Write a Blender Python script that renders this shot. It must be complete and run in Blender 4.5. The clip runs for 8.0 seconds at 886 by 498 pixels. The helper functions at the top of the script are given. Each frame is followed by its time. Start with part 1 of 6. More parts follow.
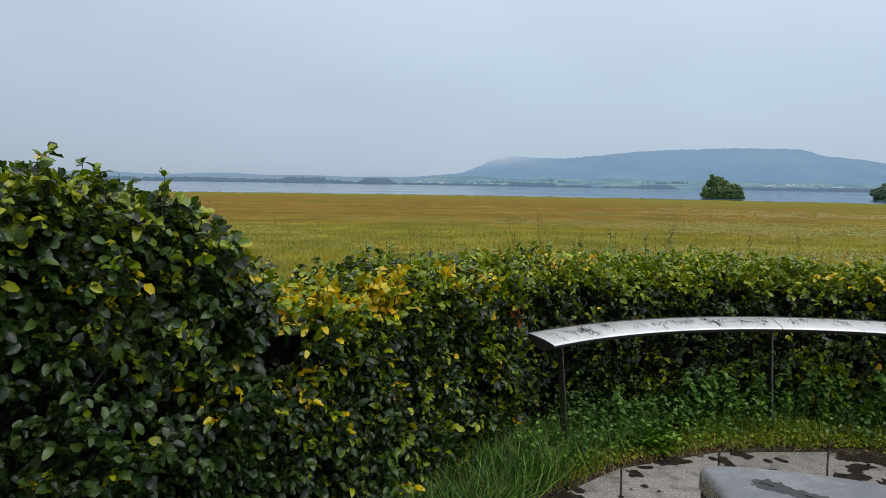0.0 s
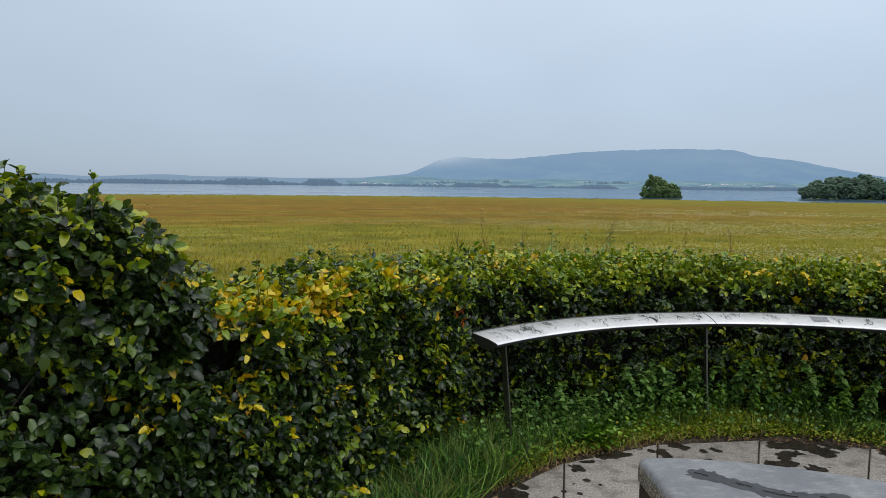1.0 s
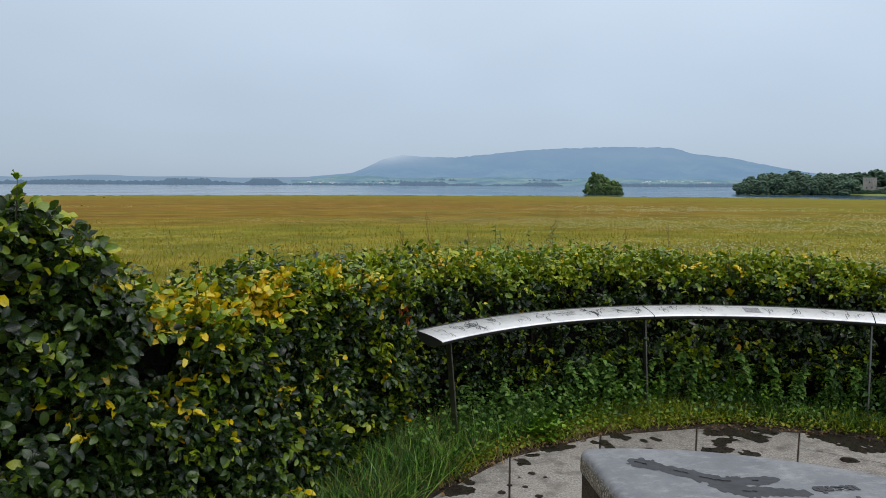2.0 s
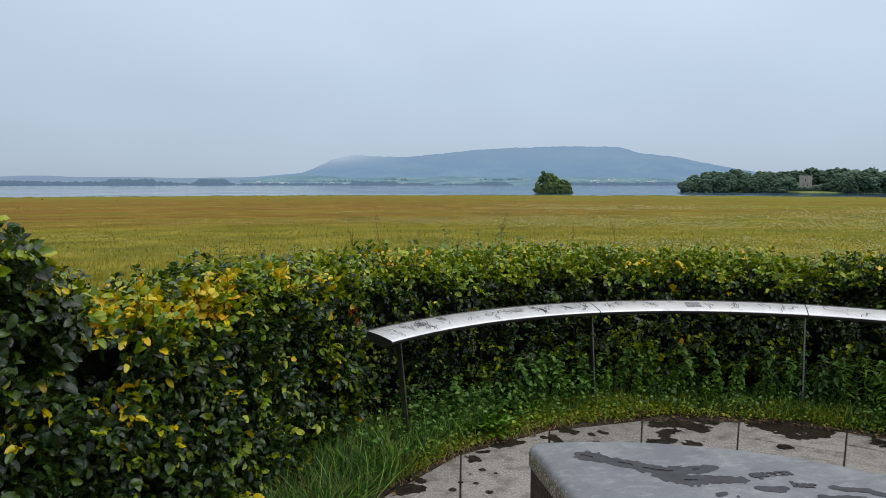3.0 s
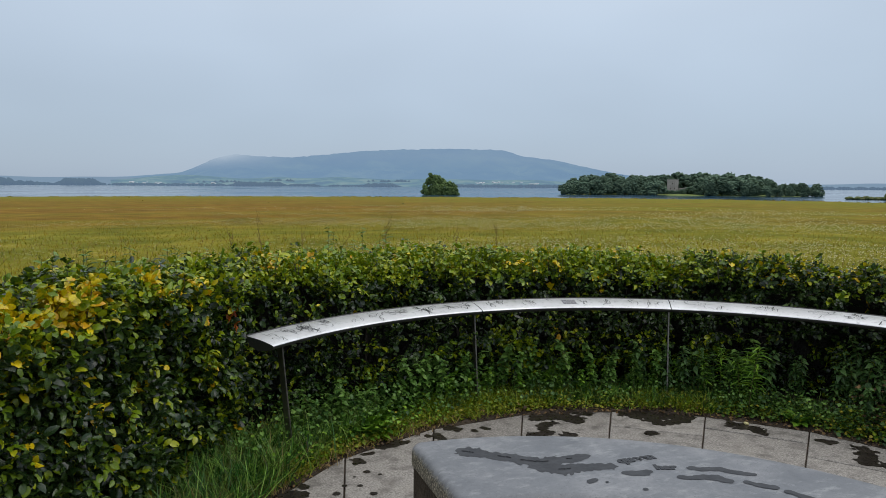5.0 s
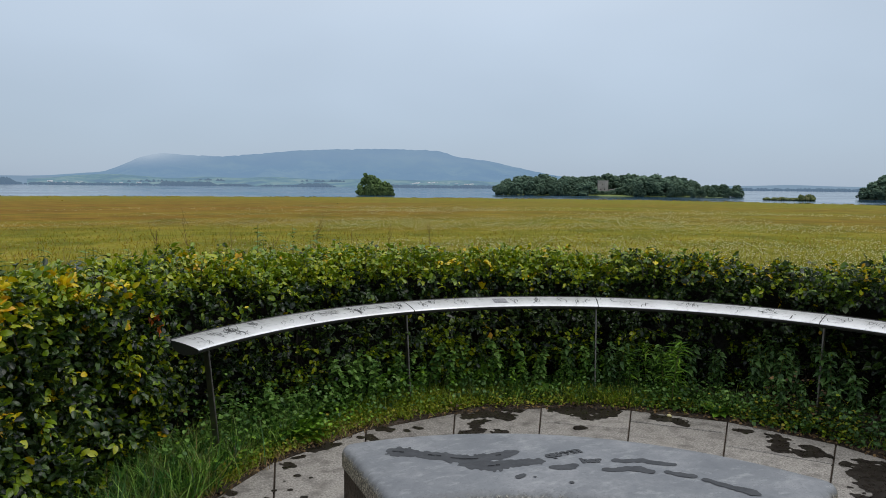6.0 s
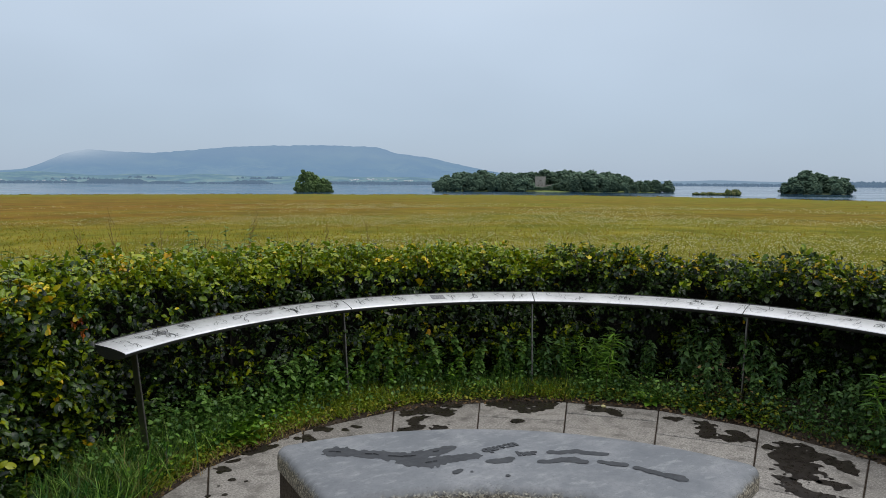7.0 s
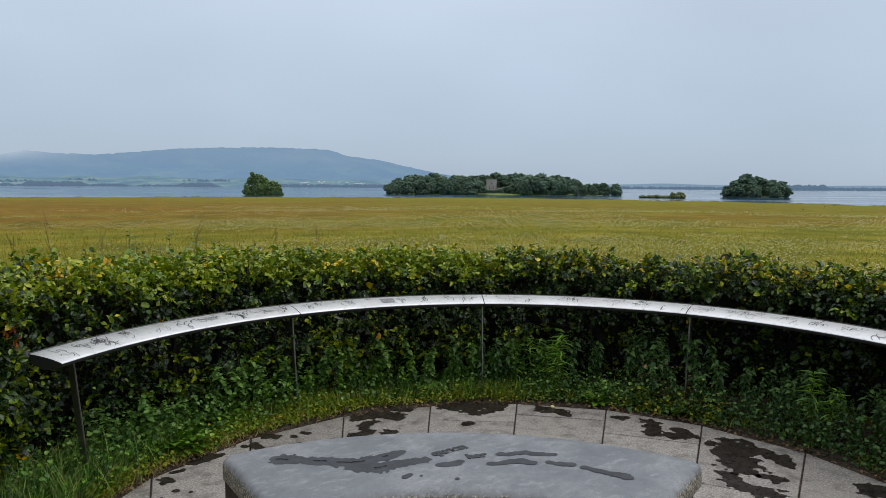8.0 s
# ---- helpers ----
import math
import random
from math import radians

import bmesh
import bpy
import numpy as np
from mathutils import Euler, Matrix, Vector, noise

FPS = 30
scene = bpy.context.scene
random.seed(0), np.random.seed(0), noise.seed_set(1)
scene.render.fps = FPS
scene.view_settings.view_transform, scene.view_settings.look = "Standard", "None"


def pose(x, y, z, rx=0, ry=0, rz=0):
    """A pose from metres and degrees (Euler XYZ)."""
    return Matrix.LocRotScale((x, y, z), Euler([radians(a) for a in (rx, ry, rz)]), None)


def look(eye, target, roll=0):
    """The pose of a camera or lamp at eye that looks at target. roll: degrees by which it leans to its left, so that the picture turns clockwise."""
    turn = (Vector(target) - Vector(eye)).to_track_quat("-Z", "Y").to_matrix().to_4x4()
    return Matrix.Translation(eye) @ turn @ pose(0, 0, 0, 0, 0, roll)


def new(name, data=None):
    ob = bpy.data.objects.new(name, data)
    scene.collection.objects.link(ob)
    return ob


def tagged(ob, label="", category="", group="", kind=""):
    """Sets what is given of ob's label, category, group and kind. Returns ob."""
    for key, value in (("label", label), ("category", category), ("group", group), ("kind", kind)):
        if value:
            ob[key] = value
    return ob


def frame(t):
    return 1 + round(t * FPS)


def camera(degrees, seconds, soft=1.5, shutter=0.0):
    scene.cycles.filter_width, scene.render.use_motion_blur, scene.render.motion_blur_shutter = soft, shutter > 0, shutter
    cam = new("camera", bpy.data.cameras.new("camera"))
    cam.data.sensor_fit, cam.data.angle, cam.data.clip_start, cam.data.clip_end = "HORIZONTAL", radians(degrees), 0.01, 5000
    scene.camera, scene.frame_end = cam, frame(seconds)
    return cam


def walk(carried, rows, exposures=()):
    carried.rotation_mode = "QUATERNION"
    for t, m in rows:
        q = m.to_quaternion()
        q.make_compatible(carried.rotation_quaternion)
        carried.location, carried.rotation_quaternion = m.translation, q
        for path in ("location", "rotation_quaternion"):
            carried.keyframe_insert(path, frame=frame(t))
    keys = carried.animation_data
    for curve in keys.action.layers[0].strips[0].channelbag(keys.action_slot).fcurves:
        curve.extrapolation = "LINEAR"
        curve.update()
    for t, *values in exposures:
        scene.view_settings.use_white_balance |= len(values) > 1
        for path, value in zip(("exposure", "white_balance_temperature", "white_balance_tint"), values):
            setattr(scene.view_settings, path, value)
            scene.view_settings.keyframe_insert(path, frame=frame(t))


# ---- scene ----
# The camera: held at eye height, panning to the right almost on the spot.
cam = camera(65.58, 8.0, soft=0.5)
ROWS = [
    (0.0, 0.000, -0.000, 1.600, 84.54, -0.91, 0.09),
    (0.5, 0.012, -0.004, 1.602, 84.70, -1.04, -2.23),
    (1.0, 0.018, -0.007, 1.602, 84.67, -0.65, -4.43),
    (1.5, 0.027, -0.008, 1.600, 84.64, -0.54, -6.80),
    (3.0, 0.054, -0.030, 1.601, 84.55, 0.01, -12.90),
    (3.5, 0.059, -0.038, 1.604, 84.72, -0.42, -15.27),
    (4.0, 0.060, -0.045, 1.604, 84.82, -0.27, -17.42),
    (4.5, 0.069, -0.046, 1.603, 84.77, -0.23, -19.66),
    (6.0, 0.105, -0.066, 1.600, 84.77, -0.52, -27.55),
    (6.5, 0.115, -0.070, 1.602, 84.83, -0.40, -30.08),
    (7.0, 0.128, -0.072, 1.602, 84.51, -0.30, -32.57),
    (7.5, 0.141, -0.070, 1.602, 84.44, -0.07, -34.86),
    (8.0, 0.145, -0.076, 1.604, 84.77, -0.35, -36.57),
]
walk(cam, [(t, pose(x, y, z, rx, ry, rz)) for t, x, y, z, rx, ry, rz in ROWS], [(0, 0.0), (1.5, 0.0), (3.5, 0.02), (4.0, -0.08), (4.5, -0.12), (6.5, -0.09), (7.5, -0.08), (8.0, -0.09)])

# ---- light: an overcast sky and a weak, wide sun behind the cloud ----
world = bpy.data.worlds.new("overcast_sky")
scene.world = world
world.use_nodes = True
wn, wl = world.node_tree.nodes, world.node_tree.links
wn.clear()


def wnode(kind, **values):
    n = wn.new(kind)
    for k, v in values.items():
        n.inputs[k].default_value = v
    return n


w_out = wn.new("ShaderNodeOutputWorld")
w_sky = wn.new("ShaderNodeTexSky")
w_sky.sky_type, w_sky.sun_disc = "NISHITA", False
SUN_EL, SUN_AZ = radians(50), radians(128)
w_sky.sun_elevation, w_sky.sun_rotation = SUN_EL, SUN_AZ
w_co = wn.new("ShaderNodeTexCoord")
w_sep = wn.new("ShaderNodeSeparateXYZ")
w_ramp = wn.new("ShaderNodeValToRGB")
cr = w_ramp.color_ramp
cr.elements[0].position, cr.elements[0].color = 0.0, (0.375, 0.465, 0.585, 1)
cr.elements[1].position, cr.elements[1].color = 1.0, (1.26, 1.26, 1.27, 1)
for p, c in ((0.06, (0.41, 0.505, 0.625, 1)), (0.22, (0.51, 0.605, 0.725, 1)), (0.5, (0.74, 0.80, 0.88, 1))):
    e = cr.elements.new(p)
    e.color = c
w_noise = wnode("ShaderNodeTexNoise", Scale=1.6, Detail=3.0, Roughness=0.5)
w_map = wn.new("ShaderNodeMapping")
w_map.inputs["Scale"].default_value = (1, 1, 2.2)
w_mr = wnode("ShaderNodeMapRange")
w_mr.inputs[1].default_value, w_mr.inputs[2].default_value = 0.3, 0.7
w_mr.inputs[3].default_value, w_mr.inputs[4].default_value = 0.92, 1.08
w_mul = wn.new("ShaderNodeMix")
w_mul.data_type, w_mul.blend_type = "RGBA", "MULTIPLY"
w_mul.inputs[0].default_value = 1.0
w_cloud = wnode("ShaderNodeBackground", Strength=1.0)
w_clear = wnode("ShaderNodeBackground", Strength=0.012)
w_add = wn.new("ShaderNodeAddShader")
wl.new(w_co.outputs["Generated"], w_sep.inputs[0])
wl.new(w_sep.outputs["Z"], w_ramp.inputs[0])
wl.new(w_co.outputs["Generated"], w_map.inputs[0])
wl.new(w_map.outputs[0], w_noise.inputs["Vector"])
wl.new(w_noise.outputs["Fac"], w_mr.inputs[0])
wl.new(w_ramp.outputs[0], w_mul.inputs[6])
w_dot = wn.new("ShaderNodeVectorMath")
w_dot.operation = "DOT_PRODUCT"
w_dot.inputs[1].default_value = (math.sin(radians(60)), math.cos(radians(60)), 0)
w_side = wnode("ShaderNodeMapRange")
for i_, v_ in enumerate((-0.3, 1.0, 0.87, 1.06)):
    w_side.inputs[i_ + 1].default_value = v_
w_both = wn.new("ShaderNodeMath")
w_both.operation = "MULTIPLY"
wl.new(w_co.outputs["Generated"], w_dot.inputs[0])
wl.new(w_dot.outputs["Value"], w_side.inputs[0])
wl.new(w_side.outputs[0], w_both.inputs[0])
wl.new(w_mr.outputs[0], w_both.inputs[1])
wl.new(w_both.outputs[0], w_mul.inputs[7])
wl.new(w_mul.outputs[2], w_cloud.inputs[0])
wl.new(w_sky.outputs[0], w_clear.inputs[0])
wl.new(w_cloud.outputs[0], w_add.inputs[0])
wl.new(w_clear.outputs[0], w_add.inputs[1])
wl.new(w_add.outputs[0], w_out.inputs[0])

sun = new("sun", bpy.data.lights.new("sun", "SUN"))
sun.data.energy, sun.data.angle, sun.data.color = 0.75, radians(40), (1.0, 0.96, 0.9)
sun.matrix_world = look((0, 0, 50), (-50 * math.sin(SUN_AZ) * math.cos(SUN_EL), -50 * math.cos(SUN_AZ) * math.cos(SUN_EL), 50 - 50 * math.sin(SUN_EL)))
scene.view_settings.exposure = 0.0

# ---- materials ----
MATS = {}


class Nodes:
    """A small helper for node materials."""

    def __init__(self, name):
        self.mat = bpy.data.materials.new(name)
        self.mat.use_nodes = True
        self.t = self.mat.node_tree
        self.n, self.l = self.t.nodes, self.t.links
        self.bsdf = self.n["Principled BSDF"]
        self.out = self.n["Material Output"]
        MATS[name] = self.mat

    def add(self, kind, **values):
        n = self.n.new(kind)
        for k, v in values.items():
            n.inputs[k].default_value = v
        return n

    def link(self, a, b):
        self.l.new(a, b)

    def coords(self, which="Object", scale=(1, 1, 1)):
        c = self.n.new("ShaderNodeTexCoord")
        m = self.n.new("ShaderNodeMapping")
        m.inputs["Scale"].default_value = scale
        self.link(c.outputs[which], m.inputs[0])
        return m.outputs[0]

    def noise(self, vec, scale, detail=4.0, rough=0.55):
        n = self.add("ShaderNodeTexNoise", Scale=scale, Detail=detail, Roughness=rough)
        self.link(vec, n.inputs["Vector"])
        return n.outputs["Fac"]

    def ramp(self, fac, stops):
        r = self.n.new("ShaderNodeValToRGB")
        e = r.color_ramp.elements
        for i, (p, c) in enumerate(stops):
            el = e[i] if i < 2 else e.new(p)
            el.position, el.color = p, (*c, 1)
        self.link(fac, r.inputs[0])
        return r.outputs[0]

    def mix(self, a, b, fac, blend="MIX"):
        m = self.n.new("ShaderNodeMix")
        m.data_type, m.blend_type = "RGBA", blend
        for sock, v in ((m.inputs[6], a), (m.inputs[7], b), (m.inputs[0], fac)):
            if isinstance(v, (int, float)):
                sock.default_value = v
            elif isinstance(v, tuple):
                sock.default_value = (*v, 1)
            else:
                self.link(v, sock)
        return m.outputs[2]

    def math(self, op, a, b=0.0):
        m = self.n.new("ShaderNodeMath")
        m.operation = op
        for sock, v in zip(m.inputs, (a, b)):
            if isinstance(v, (int, float)):
                sock.default_value = v
            else:
                self.link(v, sock)
        return m.outputs[0]

    def span(self, fac, a, b, c=0.0, d=1.0):
        m = self.n.new("ShaderNodeMapRange")
        for i, v in enumerate((a, b, c, d)):
            m.inputs[i + 1].default_value = v
        self.link(fac, m.inputs[0])
        return m.outputs[0]

    def bump(self, height, strength, distance):
        b = self.add("ShaderNodeBump", Strength=strength, Distance=distance)
        self.link(height, b.inputs["Height"])
        self.link(b.outputs[0], self.bsdf.inputs["Normal"])

    def base(self, c):
        if isinstance(c, tuple):
            self.bsdf.inputs["Base Color"].default_value = (*c, 1)
        else:
            self.link(c, self.bsdf.inputs["Base Color"])

    def rough(self, r):
        if isinstance(r, (int, float)):
            self.bsdf.inputs["Roughness"].default_value = r
        else:
            self.link(r, self.bsdf.inputs["Roughness"])


def leaf_material(name, dark, mid, light, rough=0.24, glow=0.12, veins=6.0, single=False, spec=0.5):
    """Leaf: colour varies from leaf to leaf, veins along the blade, light passes through a little."""
    m = Nodes(name)
    if single:
        rnd = m.n.new("ShaderNodeObjectInfo").outputs["Random"]
    else:
        rnd = m.n.new("ShaderNodeNewGeometry").outputs["Random Per Island"]
    col = m.ramp(rnd, [(0.0, dark), (1.0, light), (0.5, mid)])
    uv = m.n.new("ShaderNodeTexCoord").outputs["UV"]
    sep = m.n.new("ShaderNodeSeparateXYZ")
    m.link(uv, sep.inputs[0])
    side = m.math("ABSOLUTE", m.math("SUBTRACT", sep.outputs[0], 0.5))
    rib = m.span(side, 0.0, 0.07, 1.0, 0.0)
    run = m.math("SUBTRACT", sep.outputs[1], m.math("MULTIPLY", side, 0.55))
    wave = m.math("SINE", m.math("MULTIPLY", run, veins * 6.283))
    vein = m.span(wave, 0.75, 1.0)
    both = m.math("MAXIMUM", rib, m.math("MULTIPLY", vein, 0.6))
    spots = m.noise(m.coords("Object"), 60.0, 3.0)
    col = m.mix(col, m.mix(col, (0.30, 0.36, 0.05), 0.5), m.math("MULTIPLY", both, 0.16))
    col = m.mix(col, (0.05, 0.03, 0.012), m.span(spots, 0.66, 0.78, 0.0, 0.5))
    m.base(col)
    m.rough(m.span(spots, 0.3, 0.7, rough - 0.08, rough + 0.12))
    m.bsdf.inputs["Specular IOR Level"].default_value = spec
    m.bump(m.math("SUBTRACT", m.math("MULTIPLY", wave, 0.5), rib), 0.12, 0.003)
    tr = m.n.new("ShaderNodeBsdfTranslucent")
    m.link(m.mix(col, (0.35, 0.6, 0.02), 0.2), tr.inputs["Color"])
    mx = m.n.new("ShaderNodeMixShader")
    mx.inputs[0].default_value = glow
    m.link(m.bsdf.outputs[0], mx.inputs[1])
    m.link(tr.outputs[0], mx.inputs[2])
    m.link(mx.outputs[0], m.out.inputs[0])
    return m.mat


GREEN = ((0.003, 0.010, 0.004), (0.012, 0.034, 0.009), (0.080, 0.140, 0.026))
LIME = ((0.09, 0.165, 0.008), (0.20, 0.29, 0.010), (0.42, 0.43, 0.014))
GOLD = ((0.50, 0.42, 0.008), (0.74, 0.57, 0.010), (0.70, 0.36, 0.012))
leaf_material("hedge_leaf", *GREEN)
leaf_material("hedge_leaf_young_lit", *LIME)
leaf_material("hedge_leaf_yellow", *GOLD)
leaf_material("hedge_leaf_red", (0.45, 0.06, 0.012), (0.55, 0.11, 0.015), (0.5, 0.16, 0.02))
leaf_material("single_leaf", *GREEN, single=True)
leaf_material("single_leaf_young", *LIME, single=True)
leaf_material("weed_leaf", (0.06, 0.17, 0.012), (0.13, 0.28, 0.02), (0.24, 0.41, 0.03), rough=0.45)
leaf_material("nettle_leaf", (0.016, 0.052, 0.012), (0.034, 0.094, 0.018), (0.075, 0.16, 0.03), rough=0.55)
leaf_material("herb_leaf", (0.032, 0.095, 0.020), (0.085, 0.19, 0.030), (0.18, 0.32, 0.06), rough=0.45)
leaf_material("cover_leaf", (0.12, 0.20, 0.008), (0.22, 0.30, 0.010), (0.34, 0.27, 0.02), rough=0.6)
leaf_material("litter_leaf", (0.05, 0.028, 0.014), (0.10, 0.055, 0.025), (0.22, 0.13, 0.05), rough=0.75, glow=0.05)


def blade_material(name, dark, mid, light, rough=0.5, glow=0.25, spec=0.4):
    m = Nodes(name)
    rnd = m.n.new("ShaderNodeNewGeometry").outputs["Random Per Island"]
    col = m.ramp(rnd, [(0.0, dark), (1.0, light), (0.55, mid)])
    n = m.noise(m.coords("Object"), 14.0, 2.0)
    col = m.mix(col, m.mix(col, (0.35, 0.28, 0.08), 0.5), m.span(n, 0.5, 0.75))
    m.base(col)
    m.rough(rough)
    m.bsdf.inputs["Specular IOR Level"].default_value = spec
    tr = m.n.new("ShaderNodeBsdfTranslucent")
    m.link(col, tr.inputs["Color"])
    mx = m.n.new("ShaderNodeMixShader")
    mx.inputs[0].default_value = glow
    m.link(m.bsdf.outputs[0], mx.inputs[1])
    m.link(tr.outputs[0], mx.inputs[2])
    m.link(mx.outputs[0], m.out.inputs[0])
    return m.mat


blade_material("lush_grass", (0.004, 0.032, 0.004), (0.034, 0.148, 0.013), (0.30, 0.50, 0.08))
blade_material("short_grass", (0.11, 0.21, 0.008), (0.24, 0.34, 0.012), (0.46, 0.44, 0.03))
blade_material("dry_grass", (0.20, 0.13, 0.04), (0.34, 0.24, 0.09), (0.48, 0.37, 0.17), rough=0.65)
blade_material("field_green", (0.15, 0.16, 0.006), (0.24, 0.222, 0.012), (0.39, 0.335, 0.04), rough=0.8, glow=0.4, spec=0.1)
blade_material("field_russet", (0.20, 0.115, 0.005), (0.27, 0.165, 0.007), (0.33, 0.24, 0.013), rough=0.8, glow=0.4, spec=0.1)
blade_material("field_dark", (0.045, 0.070, 0.004), (0.085, 0.105, 0.006), (0.13, 0.14, 0.010), rough=0.8, glow=0.3, spec=0.1)
blade_material("stem", (0.06, 0.09, 0.02), (0.10, 0.11, 0.03), (0.14, 0.10, 0.04), rough=0.6, glow=0.0)
blade_material("dry_stem", (0.11, 0.07, 0.03), (0.18, 0.12, 0.055), (0.27, 0.18, 0.08), rough=0.8, glow=0.0, spec=0.1)
blade_material("flower_white", (0.72, 0.68, 0.42), (0.80, 0.77, 0.56), (0.80, 0.74, 0.36), rough=0.6, glow=0.2)


def rough_material(name, colours, scale, fine, roughness=0.8, bump=0.4, dist=0.01, which="Object"):
    """Two scales of mottling with relief: soil, bark, stone and painted inner shade."""
    m = Nodes(name)
    v = m.coords(which)
    a, b = m.noise(v, scale, 5.0), m.noise(v, fine, 3.0, 0.7)
    col = m.ramp(a, [(0.28, colours[0]), (0.72, colours[2]), (0.5, colours[1])])
    col = m.mix(col, m.mix(col, (0.0, 0.0, 0.0), 0.55), m.span(b, 0.48, 0.68))
    m.base(col)
    m.rough(m.span(b, 0.3, 0.7, roughness - 0.1, min(1.0, roughness + 0.1)))
    m.bump(m.math("ADD", m.math("MULTIPLY", a, 0.6), b), bump, dist)
    return m


# Near-black: shade inside the hedge and the windows, put into the colour.
rough_material("inside_shade", ((0.004, 0.004, 0.002), (0.008, 0.008, 0.004), (0.02, 0.018, 0.008)), 9.0, 45.0, 0.9, 0.8, 0.03)
rough_material("twig_bark", ((0.025, 0.02, 0.015), (0.045, 0.036, 0.026), (0.085, 0.068, 0.05)), 12.0, 80.0, 0.8)
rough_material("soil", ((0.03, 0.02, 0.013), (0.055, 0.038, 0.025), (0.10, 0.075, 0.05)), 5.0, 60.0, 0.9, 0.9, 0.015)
rough_material("castle_stone", ((0.36, 0.33, 0.30), (0.43, 0.395, 0.36), (0.50, 0.46, 0.42)), 0.25, 1.4, 0.9, 0.3, 0.1)
rough_material("tree_bark", ((0.06, 0.05, 0.04), (0.09, 0.075, 0.06), (0.13, 0.11, 0.09)), 0.8, 5.0, 0.9)


def steel(name, base, rough, streak, brushed):
    m = Nodes(name)
    v = m.coords("Object")
    a, b = m.noise(v, 3.0, 4.0), m.noise(v, brushed, 3.0)
    film = m.noise(m.coords("Object"), 26.0, 6.0, 0.7)
    col = m.mix(base, tuple(c * 0.82 for c in base), m.span(a, 0.4, 0.7))
    m.base(m.mix(col, tuple(c * 0.55 for c in base), m.span(film, 0.54, 0.74, 0.0, 0.8)))
    m.bsdf.inputs["Metallic"].default_value = 1.0
    m.rough(m.span(m.math("ADD", a, b), 0.7, 1.3, rough, rough + streak))
    m.bump(b, 0.08, 0.001)
    return m.mat


steel("brushed_steel", (0.91, 0.915, 0.92), 0.46, 0.16, 160.0)
steel("post_steel", (0.26, 0.245, 0.225), 0.38, 0.2, 120.0)
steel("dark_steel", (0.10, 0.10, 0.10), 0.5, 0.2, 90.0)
ink = Nodes("etching_ink")
ink.base(ink.ramp(ink.noise(ink.coords(), 70.0), [(0.35, (0.02, 0.02, 0.022)), (0.7, (0.10, 0.10, 0.11))]))
ink.rough(0.5)
plate = Nodes("grey_plate")
plate.base(plate.ramp(plate.noise(plate.coords(), 180.0, 1.0), [(0.42, (0.10, 0.10, 0.11)), (0.58, (0.42, 0.42, 0.44))]))
plate.rough(0.5)

# paving: pale granite concrete, speckled and a little dirty, each slab its own tone
pv = Nodes("paving_stone")
v = pv.coords("Object")
tone = pv.n.new("ShaderNodeObjectInfo").outputs["Random"]
speck, grime, patch = pv.noise(v, 85.0, 3.0, 0.75), pv.noise(v, 9.0, 6.0), pv.noise(v, 2.2, 4.0)
c = pv.mix((0.27, 0.25, 0.228), (0.36, 0.335, 0.305), tone)
c = pv.mix(c, (0.62, 0.58, 0.53), pv.span(speck, 0.53, 0.61, 0.0, 0.6))
c = pv.mix(c, (0.07, 0.06, 0.055), pv.span(speck, 0.46, 0.38, 0.0, 0.6))
c = pv.mix(c, (0.11, 0.10, 0.088), pv.span(grime, 0.48, 0.68, 0.0, 0.75))
c = pv.mix(c, (0.10, 0.09, 0.08), pv.span(pv.noise(v, 45.0, 4.0, 0.7), 0.54, 0.70, 0.0, 0.6))
c = pv.mix(c, (0.34, 0.31, 0.27), pv.span(patch, 0.55, 0.75, 0.0, 0.5))
pv.base(c)
pv.rough(pv.span(grime, 0.3, 0.7, 0.45, 0.7))
pv.bump(pv.math("ADD", speck, grime), 0.25, 0.003)

wet = Nodes("wet_film")
v = wet.coords("Object")
wet.base(wet.ramp(wet.noise(v, 14.0), [(0.35, (0.018, 0.014, 0.012)), (0.7, (0.04, 0.033, 0.028))]))
wet.rough(wet.span(wet.noise(v, 30.0), 0.35, 0.65, 0.22, 0.42))
wetb = Nodes("wet_bench_film")
v = wetb.coords("Object")
wetb.base(wetb.ramp(wetb.noise(v, 20.0), [(0.35, (0.034, 0.036, 0.041)), (0.7, (0.055, 0.057, 0.063))]))
wetb.rough(wetb.span(wetb.noise(v, 40.0), 0.35, 0.65, 0.42, 0.6))
wetb.bsdf.inputs["Specular IOR Level"].default_value = 0.35

# bench: smooth cast top, coarse aggregate laid bare along the rounded edges
BENCH = (1.03, 1.03)
bc = Nodes("cast_stone")
v = bc.coords("Object")
cloud, fine, grit = bc.noise(v, 4.5, 6.0, 0.65), bc.noise(v, 30.0, 5.0, 0.7), bc.add("ShaderNodeTexVoronoi", Scale=150.0)
bc.link(v, grit.inputs["Vector"])
flat = bc.n.new("ShaderNodeSeparateXYZ")
bc.link(v, flat.inputs[0])
plain = bc.ramp(bc.math("ADD", bc.math("MULTIPLY", cloud, 0.7), bc.math("MULTIPLY", fine, 0.3)), [(0.34, (0.135, 0.143, 0.158)), (0.68, (0.30, 0.305, 0.32)), (0.5, (0.19, 0.20, 0.215))])
gsep = bc.n.new("ShaderNodeSeparateColor")
bc.link(grit.outputs["Color"], gsep.inputs[0])
stones = bc.ramp(gsep.outputs[0], [(0.0, (0.05, 0.045, 0.04)), (1.0, (0.62, 0.58, 0.48)), (0.45, (0.17, 0.15, 0.12)), (0.8, (0.38, 0.34, 0.26))])
lift = bc.math("ADD", flat.outputs[2], bc.math("MULTIPLY", bc.math("SUBTRACT", fine, 0.5), 0.05))
